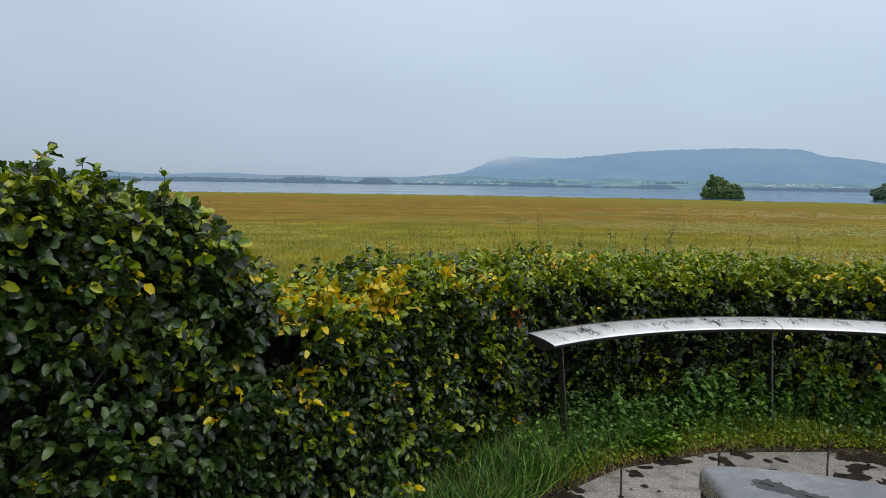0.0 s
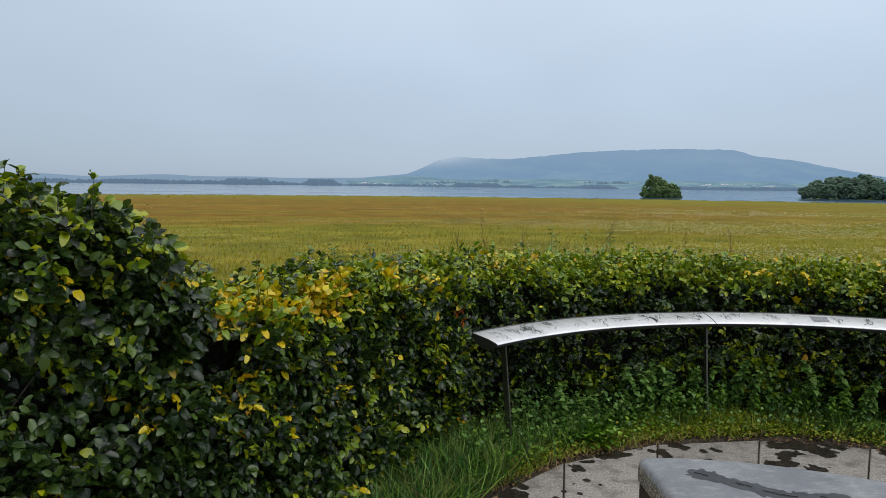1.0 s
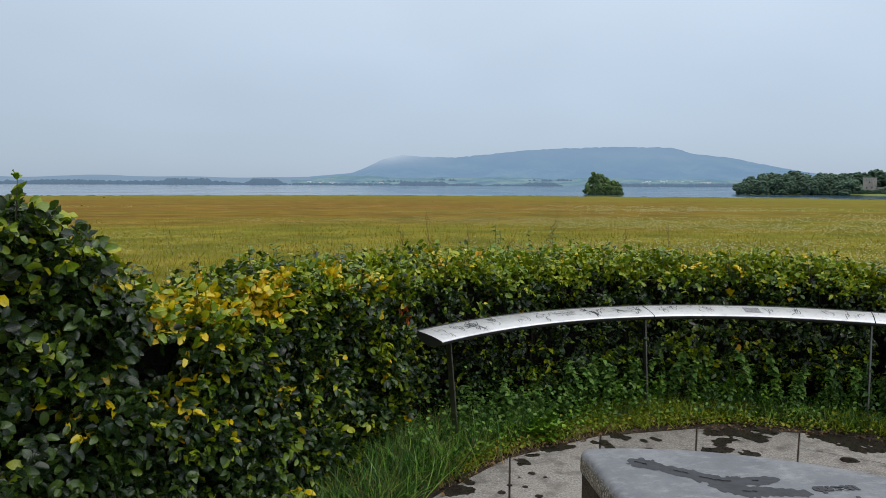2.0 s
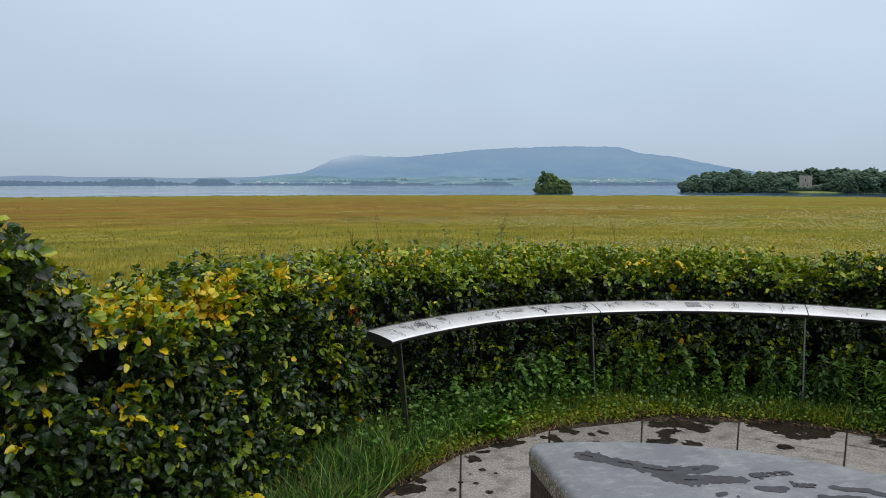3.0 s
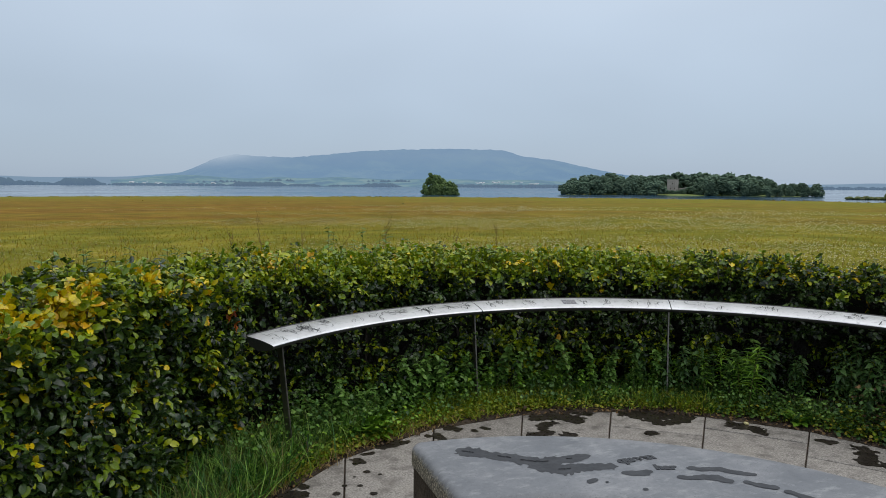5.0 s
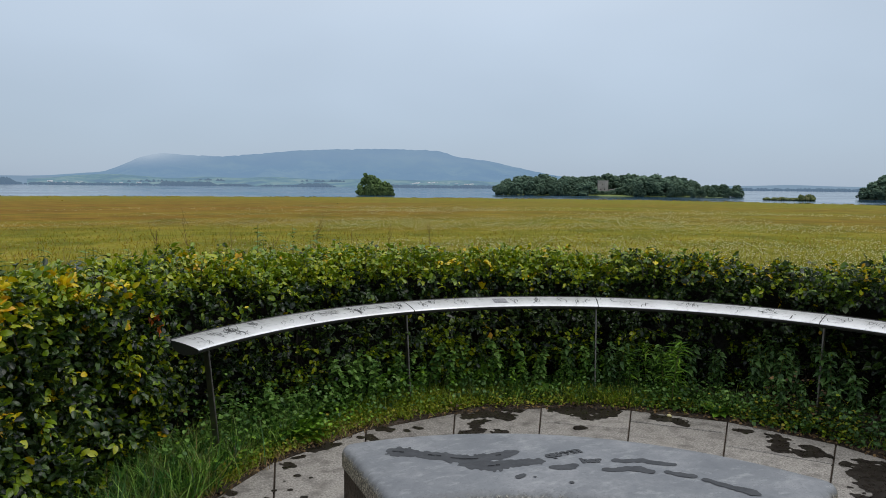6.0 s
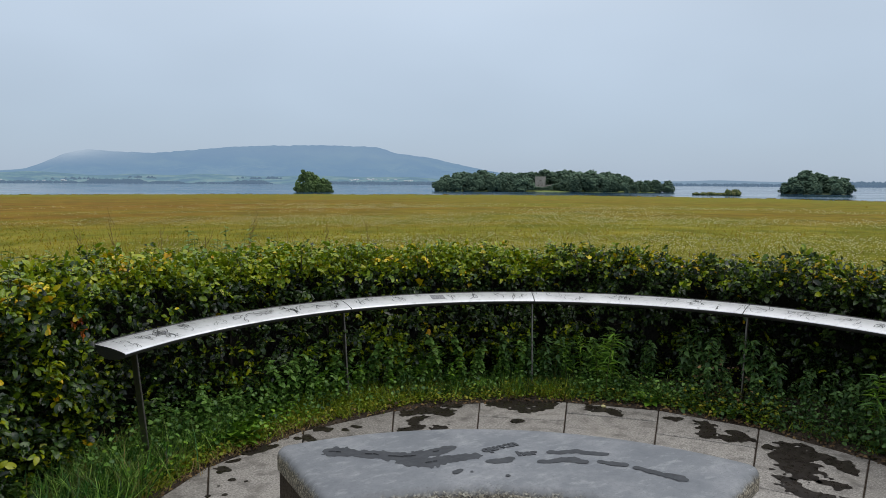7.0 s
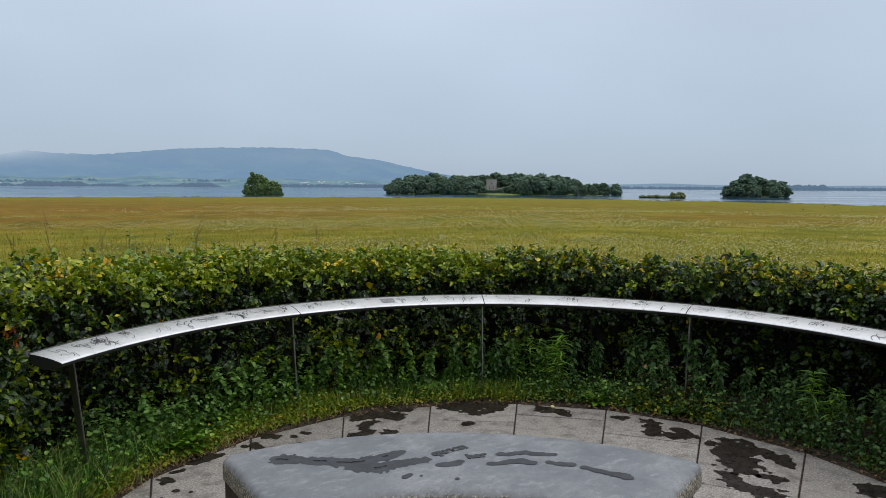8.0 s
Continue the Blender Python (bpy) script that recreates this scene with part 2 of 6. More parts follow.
bare = bc.span(lift, 0.408, 0.385)
chalk = bc.noise(bc.coords("Object", (1.0, 2.2, 1.0)), 11.0, 6.0, 0.7)
plain = bc.mix(plain, (0.36, 0.37, 0.375), bc.math("MULTIPLY", bc.span(chalk, 0.53, 0.68), 0.6))
plain = bc.mix(plain, (0.10, 0.105, 0.115), bc.span(bc.noise(v, 140.0, 2.0, 0.6), 0.60, 0.70, 0.0, 0.6))
bc.base(bc.mix(plain, stones, bare))
bc.rough(bc.span(cloud, 0.3, 0.7, 0.38, 0.6))
bc.bump(bc.math("ADD", bc.math("MULTIPLY", grit.outputs["Distance"], bare), bc.math("MULTIPLY", fine, 0.15)), 0.35, 0.004)

groove_mat = Nodes("worn_groove")
groove_mat.base(groove_mat.ramp(groove_mat.noise(groove_mat.coords(), 60.0), [(0.35, (0.03, 0.03, 0.033)), (0.7, (0.055, 0.056, 0.06))]))
groove_mat.rough(0.5)

# meadow ground
gm = Nodes("meadow_ground")
v = gm.coords("Object")
vs = gm.coords("Object", (0.35, 1.0, 1.0))
big, mid, small = gm.noise(vs, 0.035, 4.0, 0.6), gm.noise(v, 0.35, 5.0, 0.65), gm.noise(v, 6.0, 4.0, 0.7)
xy = gm.n.new("ShaderNodeSeparateXYZ")
gm.link(v, xy.inputs[0])
far_off = gm.n.new("ShaderNodeVectorMath")
far_off.operation = "LENGTH"
gm.link(v, far_off.inputs[0])
side = gm.math("DIVIDE", xy.outputs[0], gm.math("MAXIMUM", far_off.outputs["Value"], 1.0))
belt = gm.math("MULTIPLY", gm.span(far_off.outputs["Value"], 24.0, 50.0), gm.span(far_off.outputs["Value"], 130.0, 260.0, 1.0, 0.25))
bias = gm.math("MULTIPLY", belt, gm.span(side, -0.1, 0.75, 0.23, 0.11))
streak = gm.noise(gm.coords("Object", (0.25, 1.0, 1.0)), 0.10, 4.0, 0.65)
russet = gm.span(gm.math("ADD", gm.math("ADD", gm.math("MULTIPLY", big, 0.25), gm.math("MULTIPLY", streak, 0.60)), gm.math("ADD", gm.math("MULTIPLY", mid, 0.2), bias)), 0.55, 0.78)
grn = gm.ramp(mid, [(0.32, (0.11, 0.12, 0.006)), (0.68, (0.31, 0.265, 0.032)), (0.5, (0.20, 0.190, 0.014))])
rus = gm.ramp(mid, [(0.32, (0.15, 0.072, 0.007)), (0.68, (0.31, 0.185, 0.024)), (0.5, (0.225, 0.120, 0.013))])
col = gm.mix(grn, rus, russet)
col = gm.mix(col, gm.mix(col, (0.02, 0.03, 0.005), 0.5), gm.span(small, 0.5, 0.75))
gm.base(col)
gm.rough(0.9)
gm.bsdf.inputs["Specular IOR Level"].default_value = 0.08
gm.bump(gm.math("ADD", mid, small), 0.6, 0.12)

# lake
wm = Nodes("lake_water")
v = wm.coords("Object", (1.0, 1.0, 1.0))
wm.base(wm.ramp(wm.noise(v, 0.006, 3.0), [(0.35, (0.02, 0.075, 0.15)), (0.65, (0.045, 0.11, 0.19))]))
wm.rough(wm.span(wm.noise(v, 0.012, 4.0), 0.35, 0.65, 0.04, 0.16))
wm.bsdf.inputs["IOR"].default_value = 1.33
wm.bump(wm.noise(v, 0.9, 4.0, 0.6), 0.16, 0.20)


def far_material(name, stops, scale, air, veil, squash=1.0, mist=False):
    """Distant land seen through damp air: the land's own colour and a veil of lit air, mixed in as emission."""
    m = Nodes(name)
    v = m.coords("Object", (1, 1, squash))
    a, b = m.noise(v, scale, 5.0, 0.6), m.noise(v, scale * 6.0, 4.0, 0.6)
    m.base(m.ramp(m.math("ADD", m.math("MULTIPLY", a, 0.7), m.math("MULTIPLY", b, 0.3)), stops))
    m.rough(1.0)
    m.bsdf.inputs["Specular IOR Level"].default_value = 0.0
    # Haze: a constant glow of the air colour over the land.
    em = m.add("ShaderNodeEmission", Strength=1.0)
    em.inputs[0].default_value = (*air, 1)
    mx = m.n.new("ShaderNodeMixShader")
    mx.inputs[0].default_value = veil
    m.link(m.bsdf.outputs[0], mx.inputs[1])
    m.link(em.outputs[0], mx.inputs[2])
    if mist:
        s = m.n.new("ShaderNodeSeparateXYZ")
        m.link(m.coords("Object"), s.inputs[0])
        h = m.math("ADD", s.outputs[2], m.math("MULTIPLY", m.noise(m.coords("Object"), 0.003, 3.0), 60.0))
        near = m.span(s.outputs[0], 350.0, 800.0, 1.0, 0.0)
        lost = m.math("MULTIPLY", m.span(h, 85.0, 210.0), m.math("ADD", m.math("MULTIPLY", near, 0.66), 0.34))
        tp = m.n.new("ShaderNodeBsdfTransparent")
        mx2 = m.n.new("ShaderNodeMixShader")
        m.link(lost, mx2.inputs[0])
        m.link(mx.outputs[0], mx2.inputs[1])
        m.link(tp.outputs[0], mx2.inputs[2])
        mx = mx2
    m.link(mx.outputs[0], m.out.inputs[0])
    return m.mat


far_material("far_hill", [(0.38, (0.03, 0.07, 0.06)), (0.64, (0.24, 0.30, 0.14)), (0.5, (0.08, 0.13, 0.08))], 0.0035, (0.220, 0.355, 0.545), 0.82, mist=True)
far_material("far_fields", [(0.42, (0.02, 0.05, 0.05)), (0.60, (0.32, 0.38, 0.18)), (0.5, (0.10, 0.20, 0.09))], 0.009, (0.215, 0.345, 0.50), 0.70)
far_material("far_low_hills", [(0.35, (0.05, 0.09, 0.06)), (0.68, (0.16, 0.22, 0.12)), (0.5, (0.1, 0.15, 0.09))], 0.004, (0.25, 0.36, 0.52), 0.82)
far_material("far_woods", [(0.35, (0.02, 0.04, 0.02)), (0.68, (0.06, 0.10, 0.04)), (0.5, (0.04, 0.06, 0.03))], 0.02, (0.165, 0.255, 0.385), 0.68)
rough_material("far_white", ((0.50, 0.54, 0.58), (0.58, 0.61, 0.65), (0.66, 0.69, 0.72)), 0.02, 0.2, 0.9)


def crown_material(name, dark, mid, light):
    m = Nodes(name)
    rnd = m.n.new("ShaderNodeNewGeometry").outputs["Random Per Island"]
    tone = m.n.new("ShaderNodeObjectInfo").outputs["Random"]
    col = m.ramp(rnd, [(0.0, dark), (1.0, light), (0.5, mid)])
    col = m.mix(col, m.mix(col, (0.01, 0.03, 0.02), 0.5), tone)
    m.base(col)
    m.rough(0.8)
    m.bsdf.inputs["Specular IOR Level"].default_value = 0.2
    return m.mat


crown_material("willow_crown", (0.10, 0.16, 0.06), (0.15, 0.23, 0.075), (0.21, 0.29, 0.10))
# Base greens are paled and blued: haze over the islands put into the colour.
crown_material("island_crown", (0.09, 0.150, 0.105), (0.12, 0.185, 0.122), (0.15, 0.22, 0.137))
crown_material("reeds", (0.09, 0.12, 0.035), (0.17, 0.20, 0.055), (0.30, 0.29, 0.11))
rough_material("island_bank", ((0.03, 0.05, 0.02), (0.05, 0.075, 0.03), (0.07, 0.10, 0.04)), 0.1, 1.0, 0.9)
rough_material("island_ground", ((0.13, 0.18, 0.04), (0.18, 0.24, 0.055), (0.23, 0.28, 0.07)), 0.1, 1.0, 0.9)

# ---- builders ----
rng = np.random.default_rng(7)


def part(name, bm, material, parent=None, label=""):
    """Links a bmesh as one mesh object under a thing or part."""
    me = bpy.data.meshes.new(name)
    bm.to_mesh(me)
    bm.free()
    me.materials.append(MATS[material])
    ob = new(name, me)
    ob.parent = parent
    if label:
        tagged(ob, label)
    return ob


class Soup:
    """Gathers many small pieces into one mesh."""

    def __init__(self):
        self.v, self.loops, self.sizes, self.mats, self.uv, self.count = [], [], [], [], [], 0

    def add(self, shape, origin, frames, slots=0):
        """shape: (verts, faces, uvs); origin: n x 3; frames: n x 3 x 3, whose columns carry the shape's axes."""
        sv, sf, suv = shape
        n, k = len(origin), len(sv)
        if n == 0:
            return
        pts = origin[:, None, :] + np.einsum("nij,kj->nki", frames, sv)
        self.v.append(pts.reshape(-1, 3))
        idx = np.concatenate([np.array(f) for f in sf])
        self.loops.append((idx[None, :] + (np.arange(n) * k)[:, None] + self.count).ravel())
        self.sizes.append(np.tile([len(f) for f in sf], n))
        self.mats.append(np.repeat(np.broadcast_to(slots, (n,)), len(sf)))
        self.uv.append(np.tile(suv[idx], (n, 1)))
        self.count += n * k

    def mesh(self, name, materials, smooth=True):
        me = bpy.data.meshes.new(name)
        v, loops, sizes = np.concatenate(self.v), np.concatenate(self.loops), np.concatenate(self.sizes)
        me.vertices.add(len(v))
        me.vertices.foreach_set("co", v.astype(np.float32).ravel())
        me.loops.add(len(loops))
        me.loops.foreach_set("vertex_index", loops.astype(np.int32))
        me.polygons.add(len(sizes))
        me.polygons.foreach_set("loop_start", np.concatenate([[0], np.cumsum(sizes)[:-1]]).astype(np.int32))
        for m in materials:
            me.materials.append(MATS[m])
        me.polygons.foreach_set("material_index", np.concatenate(self.mats).astype(np.int32))
        me.polygons.foreach_set("use_smooth", np.full(len(sizes), smooth))
        layer = me.uv_layers.new(name="UVMap")
        layer.data.foreach_set("uv", np.concatenate(self.uv).astype(np.float32).ravel())
        me.update(calc_edges=True)
        me.validate()
        return me


def leaf_shape(fold=0.18, droop=0.2, widths=(0.62, 1.0, 0.66), at=(0.2, 0.48, 0.78), wave=0.0):
    """A leaf of length 1 along y and width 1 along x, folded along its midrib, tip drooping; z is its face."""
    n = len(at)
    vs = [(0, 0, 0)] + [(0, a, -droop * a * a) for a in at] + [(0, 1, -droop)]
    for side in (-1, 1):
        for i, (a, w) in enumerate(zip(at, widths)):
            vs.append((0.5 * side * w, a + 0.03 * side * wave, -droop * a * a + fold * 0.5 * w + wave * 0.08 * (-1) ** i * side))
    faces = []
    for e, flip in ((n + 2, False), (2 * n + 2, True)):
        half = [(0, 1, e)] + [(k + 1, k + 2, e + k + 1, e + k) for k in range(n - 1)] + [(n, n + 1, e + n - 1)]
        faces += [tuple(reversed(f)) for f in half] if flip else half
    vs = np.array(vs, float)
    return vs, faces, np.c_[vs[:, 0] + 0.5, vs[:, 1]]


def blade_shape(bend=0.5, parts=3):
    """A grass blade of height 1 along z, width 1 along x, bending to y."""
    vs, faces = [], []
    for i in range(parts):
        a = i / parts
        w = 0.5 * (1 - a ** 1.6 * 0.75)
        vs += [(-w, bend * a * a, a * (1 - 0.25 * bend * a)), (w, bend * a * a, a * (1 - 0.25 * bend * a))]
    vs.append((0, bend, 1 - 0.25 * bend))
    for i in range(parts - 1):
        faces.append((2 * i, 2 * i + 1, 2 * i + 3, 2 * i + 2))
    k = 2 * parts - 2
    faces.append((k, k + 1, k + 2))
    vs = np.array(vs, float)
    return vs, faces, np.c_[vs[:, 0] + 0.5, vs[:, 2]]


def unit(a):
    return a / np.maximum(np.linalg.norm(a, axis=-1, keepdims=True), 1e-9)


def leaf_frames(normal, tip, length, width):
    """Axes for leaves whose face looks along normal and whose tip points along tip."""
    t = unit(tip - normal * (tip * normal).sum(-1, keepdims=True))
    s = np.cross(t, normal)
    return np.stack([s * width[:, None], t * length[:, None], normal * length[:, None]], -1)


def blade_frames(turn, height, width, lean=None):
    c, s = np.cos(turn), np.sin(turn)
    z = np.zeros_like(c)
    up = np.stack([z, z, z + 1], -1) if lean is None else unit(np.stack([lean[:, 0], lean[:, 1], z + 1], -1))
    x = np.stack([c, s, z], -1)
    y = np.stack([-s, c, z], -1)
    return np.stack([x * width[:, None], y * height[:, None], up * height[:, None]], -1)


def wobble(p, scale, seed=0.0):
    """Smooth noise, -1 to 1, at points n x 2 or n x 3."""
    return np.array([noise.noise(Vector((q[0] * scale + seed, q[1] * scale - seed, (q[2] if len(q) > 2 else 0.0) * scale + 3 * seed))) for q in p])


def thing(name, label, category, group="", kind="", at=(0, 0, 0)):
    ob = new(name)
    ob.empty_display_size = 0.1
    ob.location = at
    return tagged(ob, label, category, group, kind)


def grid_bm(rows):
    """A sheet through rows of points."""
    bm = bmesh.new()
    vs = [[bm.verts.new(p) for p in row] for row in rows]
    for a, b in zip(vs, vs[1:]):
        for i in range(len(a) - 1):
            bm.faces.new((a[i], a[i + 1], b[i + 1], b[i]))
    return bm


def tube_bm(points, radii, sides=5, bm=None):
    """A tapered round stem through points."""
    bm = bm or bmesh.new()
    rings = []
    for i, p in enumerate(points):
        p = Vector(p)
        d = (Vector(points[min(i + 1, len(points) - 1)]) - Vector(points[max(i - 1, 0)])).normalized()
        u = d.orthogonal().normalized()
        w = d.cross(u)
        rings.append([bm.verts.new(p + radii[i] * (math.cos(a) * u + math.sin(a) * w)) for a in (2 * math.pi * k / sides for k in range(sides))])
    for a, b in zip(rings, rings[1:]):
        for k in range(sides):
            bm.faces.new((a[k], a[(k + 1) % sides], b[(k + 1) % sides], b[k]))
    bm.faces.new(rings[-1])
    return bm


def smooth(ob, angle=None):
    for p in ob.data.polygons:
        p.use_smooth = True
    return ob


# ---- the plan ----
C0 = np.array([2.15, 1.90])       # centre of the rail's curve
HUB = np.array([0.05, 0.03])      # the paving joints fan out from here
PAVE_R, HEDGE_R = 2.20, 2.74
LAKE = -6.0


def polar(c, r, deg):
    return np.array([c[0] + r * math.cos(radians(deg)), c[1] + r * math.sin(radians(deg))])


def shore(az):
    """How far off the lake's near shore is, by bearing in degrees to the right of ahead."""
    return np.interp(az, [-180, -60, -10, 44, 58, 69, 90, 140], [430, 440, 446, 452, 415, 362, 330, 420])


def ground_z(x, y):
    d, az = np.hypot(x, y), np.degrees(np.arctan2(x, y))
    s = shore(az) + 5 * np.sin(az * 0.9) + 3 * np.sin(az * 2.3 + 1)
    z = -0.02 + LAKE * np.clip((d - 7) / (s - 7), 0, 1)
    return np.where(d > s, LAKE - 0.05 - np.clip((d - s) * 0.06, 0, 3), z)


# ---- ground, lake and distance ----
radii = [0.0] + [0.6 * 1.07 ** i for i in range(134)]
radii = [r for r in radii if r < 4900]
az_steps = np.radians(np.arange(0, 361, 2.0))
rows = []
for r in radii:
    x, y = r * np.sin(az_steps), r * np.cos(az_steps)
    z = ground_z(x, y) if r > 0 else np.full(len(x), -0.02)
    rows.append(list(zip(x, y, z)))
tagged(smooth(part("ground", grid_bm(rows), "meadow_ground")), "rough summer meadow, olive and russet grass sloping to a lake", "ground", kind="structure")

rows = [[(r * math.sin(a), r * math.cos(a), LAKE) for a in az_steps] for r in np.geomspace(250, 4900, 22)]
tagged(smooth(part("water", grid_bm(rows), "lake_water")), "wide grey-blue lake lightly rippled under cloud", "lake", kind="structure")

RIDGE_AZ = [-8, -2.2, 1.4, 2.5, 3.9, 5.3, 7.1, 9.9, 12.6, 15.6, 18.6, 22.6, 27.2, 28.6, 31.7, 33.6, 36.4, 40, 44]
RIDGE_EL = [0.32, 0.55, 0.88, 1.32, 2.0, 2.37, 2.25, 2.19, 2.45, 2.78, 2.92, 3.03, 2.92, 2.45, 2.05, 1.6, 1.02, 0.5, 0.2]


def far_sheet(name, az0, az1, step, r0, r1, depth, top, material, rough, label, kind_word, seed):
    """A belt of distant land that rises from the lake at r0 to its skyline at r1 and falls away behind."""
    rows, n = [], 26
    azs = np.arange(az0, az1 + step / 2, step)
    for i in range(n + 1):
        f = i / n
        r = r0 + (r1 - r0) * f
        row = []
        for a in azs:
            h = top(a) * r1 - LAKE
            k = noise.fractal(Vector((a * 0.35 + seed, f * 4.0, seed)), 1.0, 2.1, 4)
            z = LAKE - 0.5 + h * (f ** depth) * (1 + rough * k * (1 - f) * 1.6) + (rough * 0.06 * h * noise.noise(Vector((a * 4, seed, 0))) if f > 0.9 else 0)
            row.append((r * math.sin(radians(a)), r * math.cos(radians(a)), z))
        rows.append(row)
    rows.append([(x * 1.06, y * 1.06, LAKE - 5) for x, y, z in rows[-1]])
    return tagged(smooth(part(name, grid_bm(rows), material)), label, kind_word, kind="structure")


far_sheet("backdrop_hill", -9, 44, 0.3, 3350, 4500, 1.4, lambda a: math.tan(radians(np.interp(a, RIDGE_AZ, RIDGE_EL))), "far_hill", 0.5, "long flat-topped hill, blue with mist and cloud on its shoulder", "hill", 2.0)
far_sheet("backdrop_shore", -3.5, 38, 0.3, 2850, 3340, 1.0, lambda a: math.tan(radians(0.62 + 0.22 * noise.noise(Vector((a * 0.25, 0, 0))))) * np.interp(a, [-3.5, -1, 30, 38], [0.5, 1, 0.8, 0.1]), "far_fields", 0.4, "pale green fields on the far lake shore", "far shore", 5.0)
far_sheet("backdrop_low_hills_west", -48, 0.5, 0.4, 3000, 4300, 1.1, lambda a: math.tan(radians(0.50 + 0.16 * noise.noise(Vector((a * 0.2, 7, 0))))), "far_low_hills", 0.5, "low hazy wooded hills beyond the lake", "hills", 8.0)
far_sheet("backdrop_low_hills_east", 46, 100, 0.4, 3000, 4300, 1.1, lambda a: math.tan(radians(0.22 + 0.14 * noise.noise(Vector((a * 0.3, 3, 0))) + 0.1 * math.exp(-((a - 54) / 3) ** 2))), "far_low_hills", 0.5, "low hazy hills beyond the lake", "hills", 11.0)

# belts of far woodland along the shore
TUFT = bmesh.new()
bmesh.ops.create_icosphere(TUFT, subdivisions=1, radius=1)
TUFT_SHAPE = (np.array([v.co[:] for v in TUFT.verts]), [tuple(v.index for v in f.verts) for f in TUFT.faces], np.zeros((len(TUFT.verts), 2)))
TUFT.free()


def woodland(name, bands, label):
    soup = Soup()
    for az0, az1, r, h, n in bands:
        a = np.radians(rng.uniform(az0, az1, n))
        rr = r + rng.uniform(0, 60, n)
        edge = np.clip(np.minimum(np.degrees(a) - az0, az1 - np.degrees(a)) / 0.6, 0.35, 1)
        hh = h * rng.uniform(0.55, 1.1, n) * edge
        o = np.stack([rr * np.sin(a), rr * np.cos(a), LAKE + hh * 0.45], -1)
        m = np.zeros((n, 3, 3))
        m[:, 0, 0] = m[:, 1, 1] = rng.uniform(6, 15, n)
        m[:, 2, 2] = hh * 0.62
        soup.add(TUFT_SHAPE, o, m)
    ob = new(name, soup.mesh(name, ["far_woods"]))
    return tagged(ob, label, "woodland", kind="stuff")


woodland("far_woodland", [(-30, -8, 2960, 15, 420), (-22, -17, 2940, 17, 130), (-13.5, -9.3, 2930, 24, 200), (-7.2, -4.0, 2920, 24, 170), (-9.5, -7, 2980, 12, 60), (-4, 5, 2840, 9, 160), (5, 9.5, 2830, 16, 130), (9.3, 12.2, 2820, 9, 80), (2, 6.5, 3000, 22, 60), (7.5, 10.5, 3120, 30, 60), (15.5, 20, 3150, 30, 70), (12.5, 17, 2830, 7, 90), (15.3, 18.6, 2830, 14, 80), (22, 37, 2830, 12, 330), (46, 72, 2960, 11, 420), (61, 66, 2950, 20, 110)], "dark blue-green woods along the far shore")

# a scatter of white farm and village buildings on the far shore
VILLAGE = [(-2.2, 3.2, 2900, 26), (3.5, 5.5, 2950, 8), (24.5, 30.5, 3050, 34), (6.0, 9.0, 3080, 8)]
house_mesh = None
for az0, az1, r, n in VILLAGE:
    for k in range(n):
        a, rr = radians(rng.uniform(az0, az1)), r + rng.uniform(0, 170)
        w, dpt, h = 9.0, 7.0, 3.6
        if house_mesh is None:
            hb = bmesh.new()
            vs = [hb.verts.new((sx * w / 2, sy * dpt / 2, z)) for z in (-6, h) for sx, sy in ((-1, -1), (1, -1), (1, 1), (-1, 1))]
            r0, r1 = hb.verts.new((-w / 2, 0, h + 2)), hb.verts.new((w / 2, 0, h + 2))
            for f in ((0, 1, 5, 4), (1, 2, 6, 5), (2, 3, 7, 6), (3, 0, 4, 7)):
                hb.faces.new([vs[i] for i in f])
            hb.faces.new((vs[4], vs[5], r1, r0)), hb.faces.new((vs[6], vs[7], r0, r1)), hb.faces.new((vs[5], vs[6], r1)), hb.faces.new((vs[7], vs[4], r0))
            ob = part("far_house", hb, "far_white")
            house_mesh = ob.data
        else:
            ob = new("far_house", house_mesh)
        z = LAKE + max(3.0, (rr - 2850) * 0.055)
        ob.matrix_world = pose(rr * math.sin(a), rr * math.cos(a), z, 0, 0, rng.uniform(0, 180)) @ Matrix.Diagonal((rng.uniform(0.6, 1.9), 1, rng.uniform(0.7, 1.2), 1))
        tagged(ob, "small white house on the far lake shore", "house", "far shore houses")


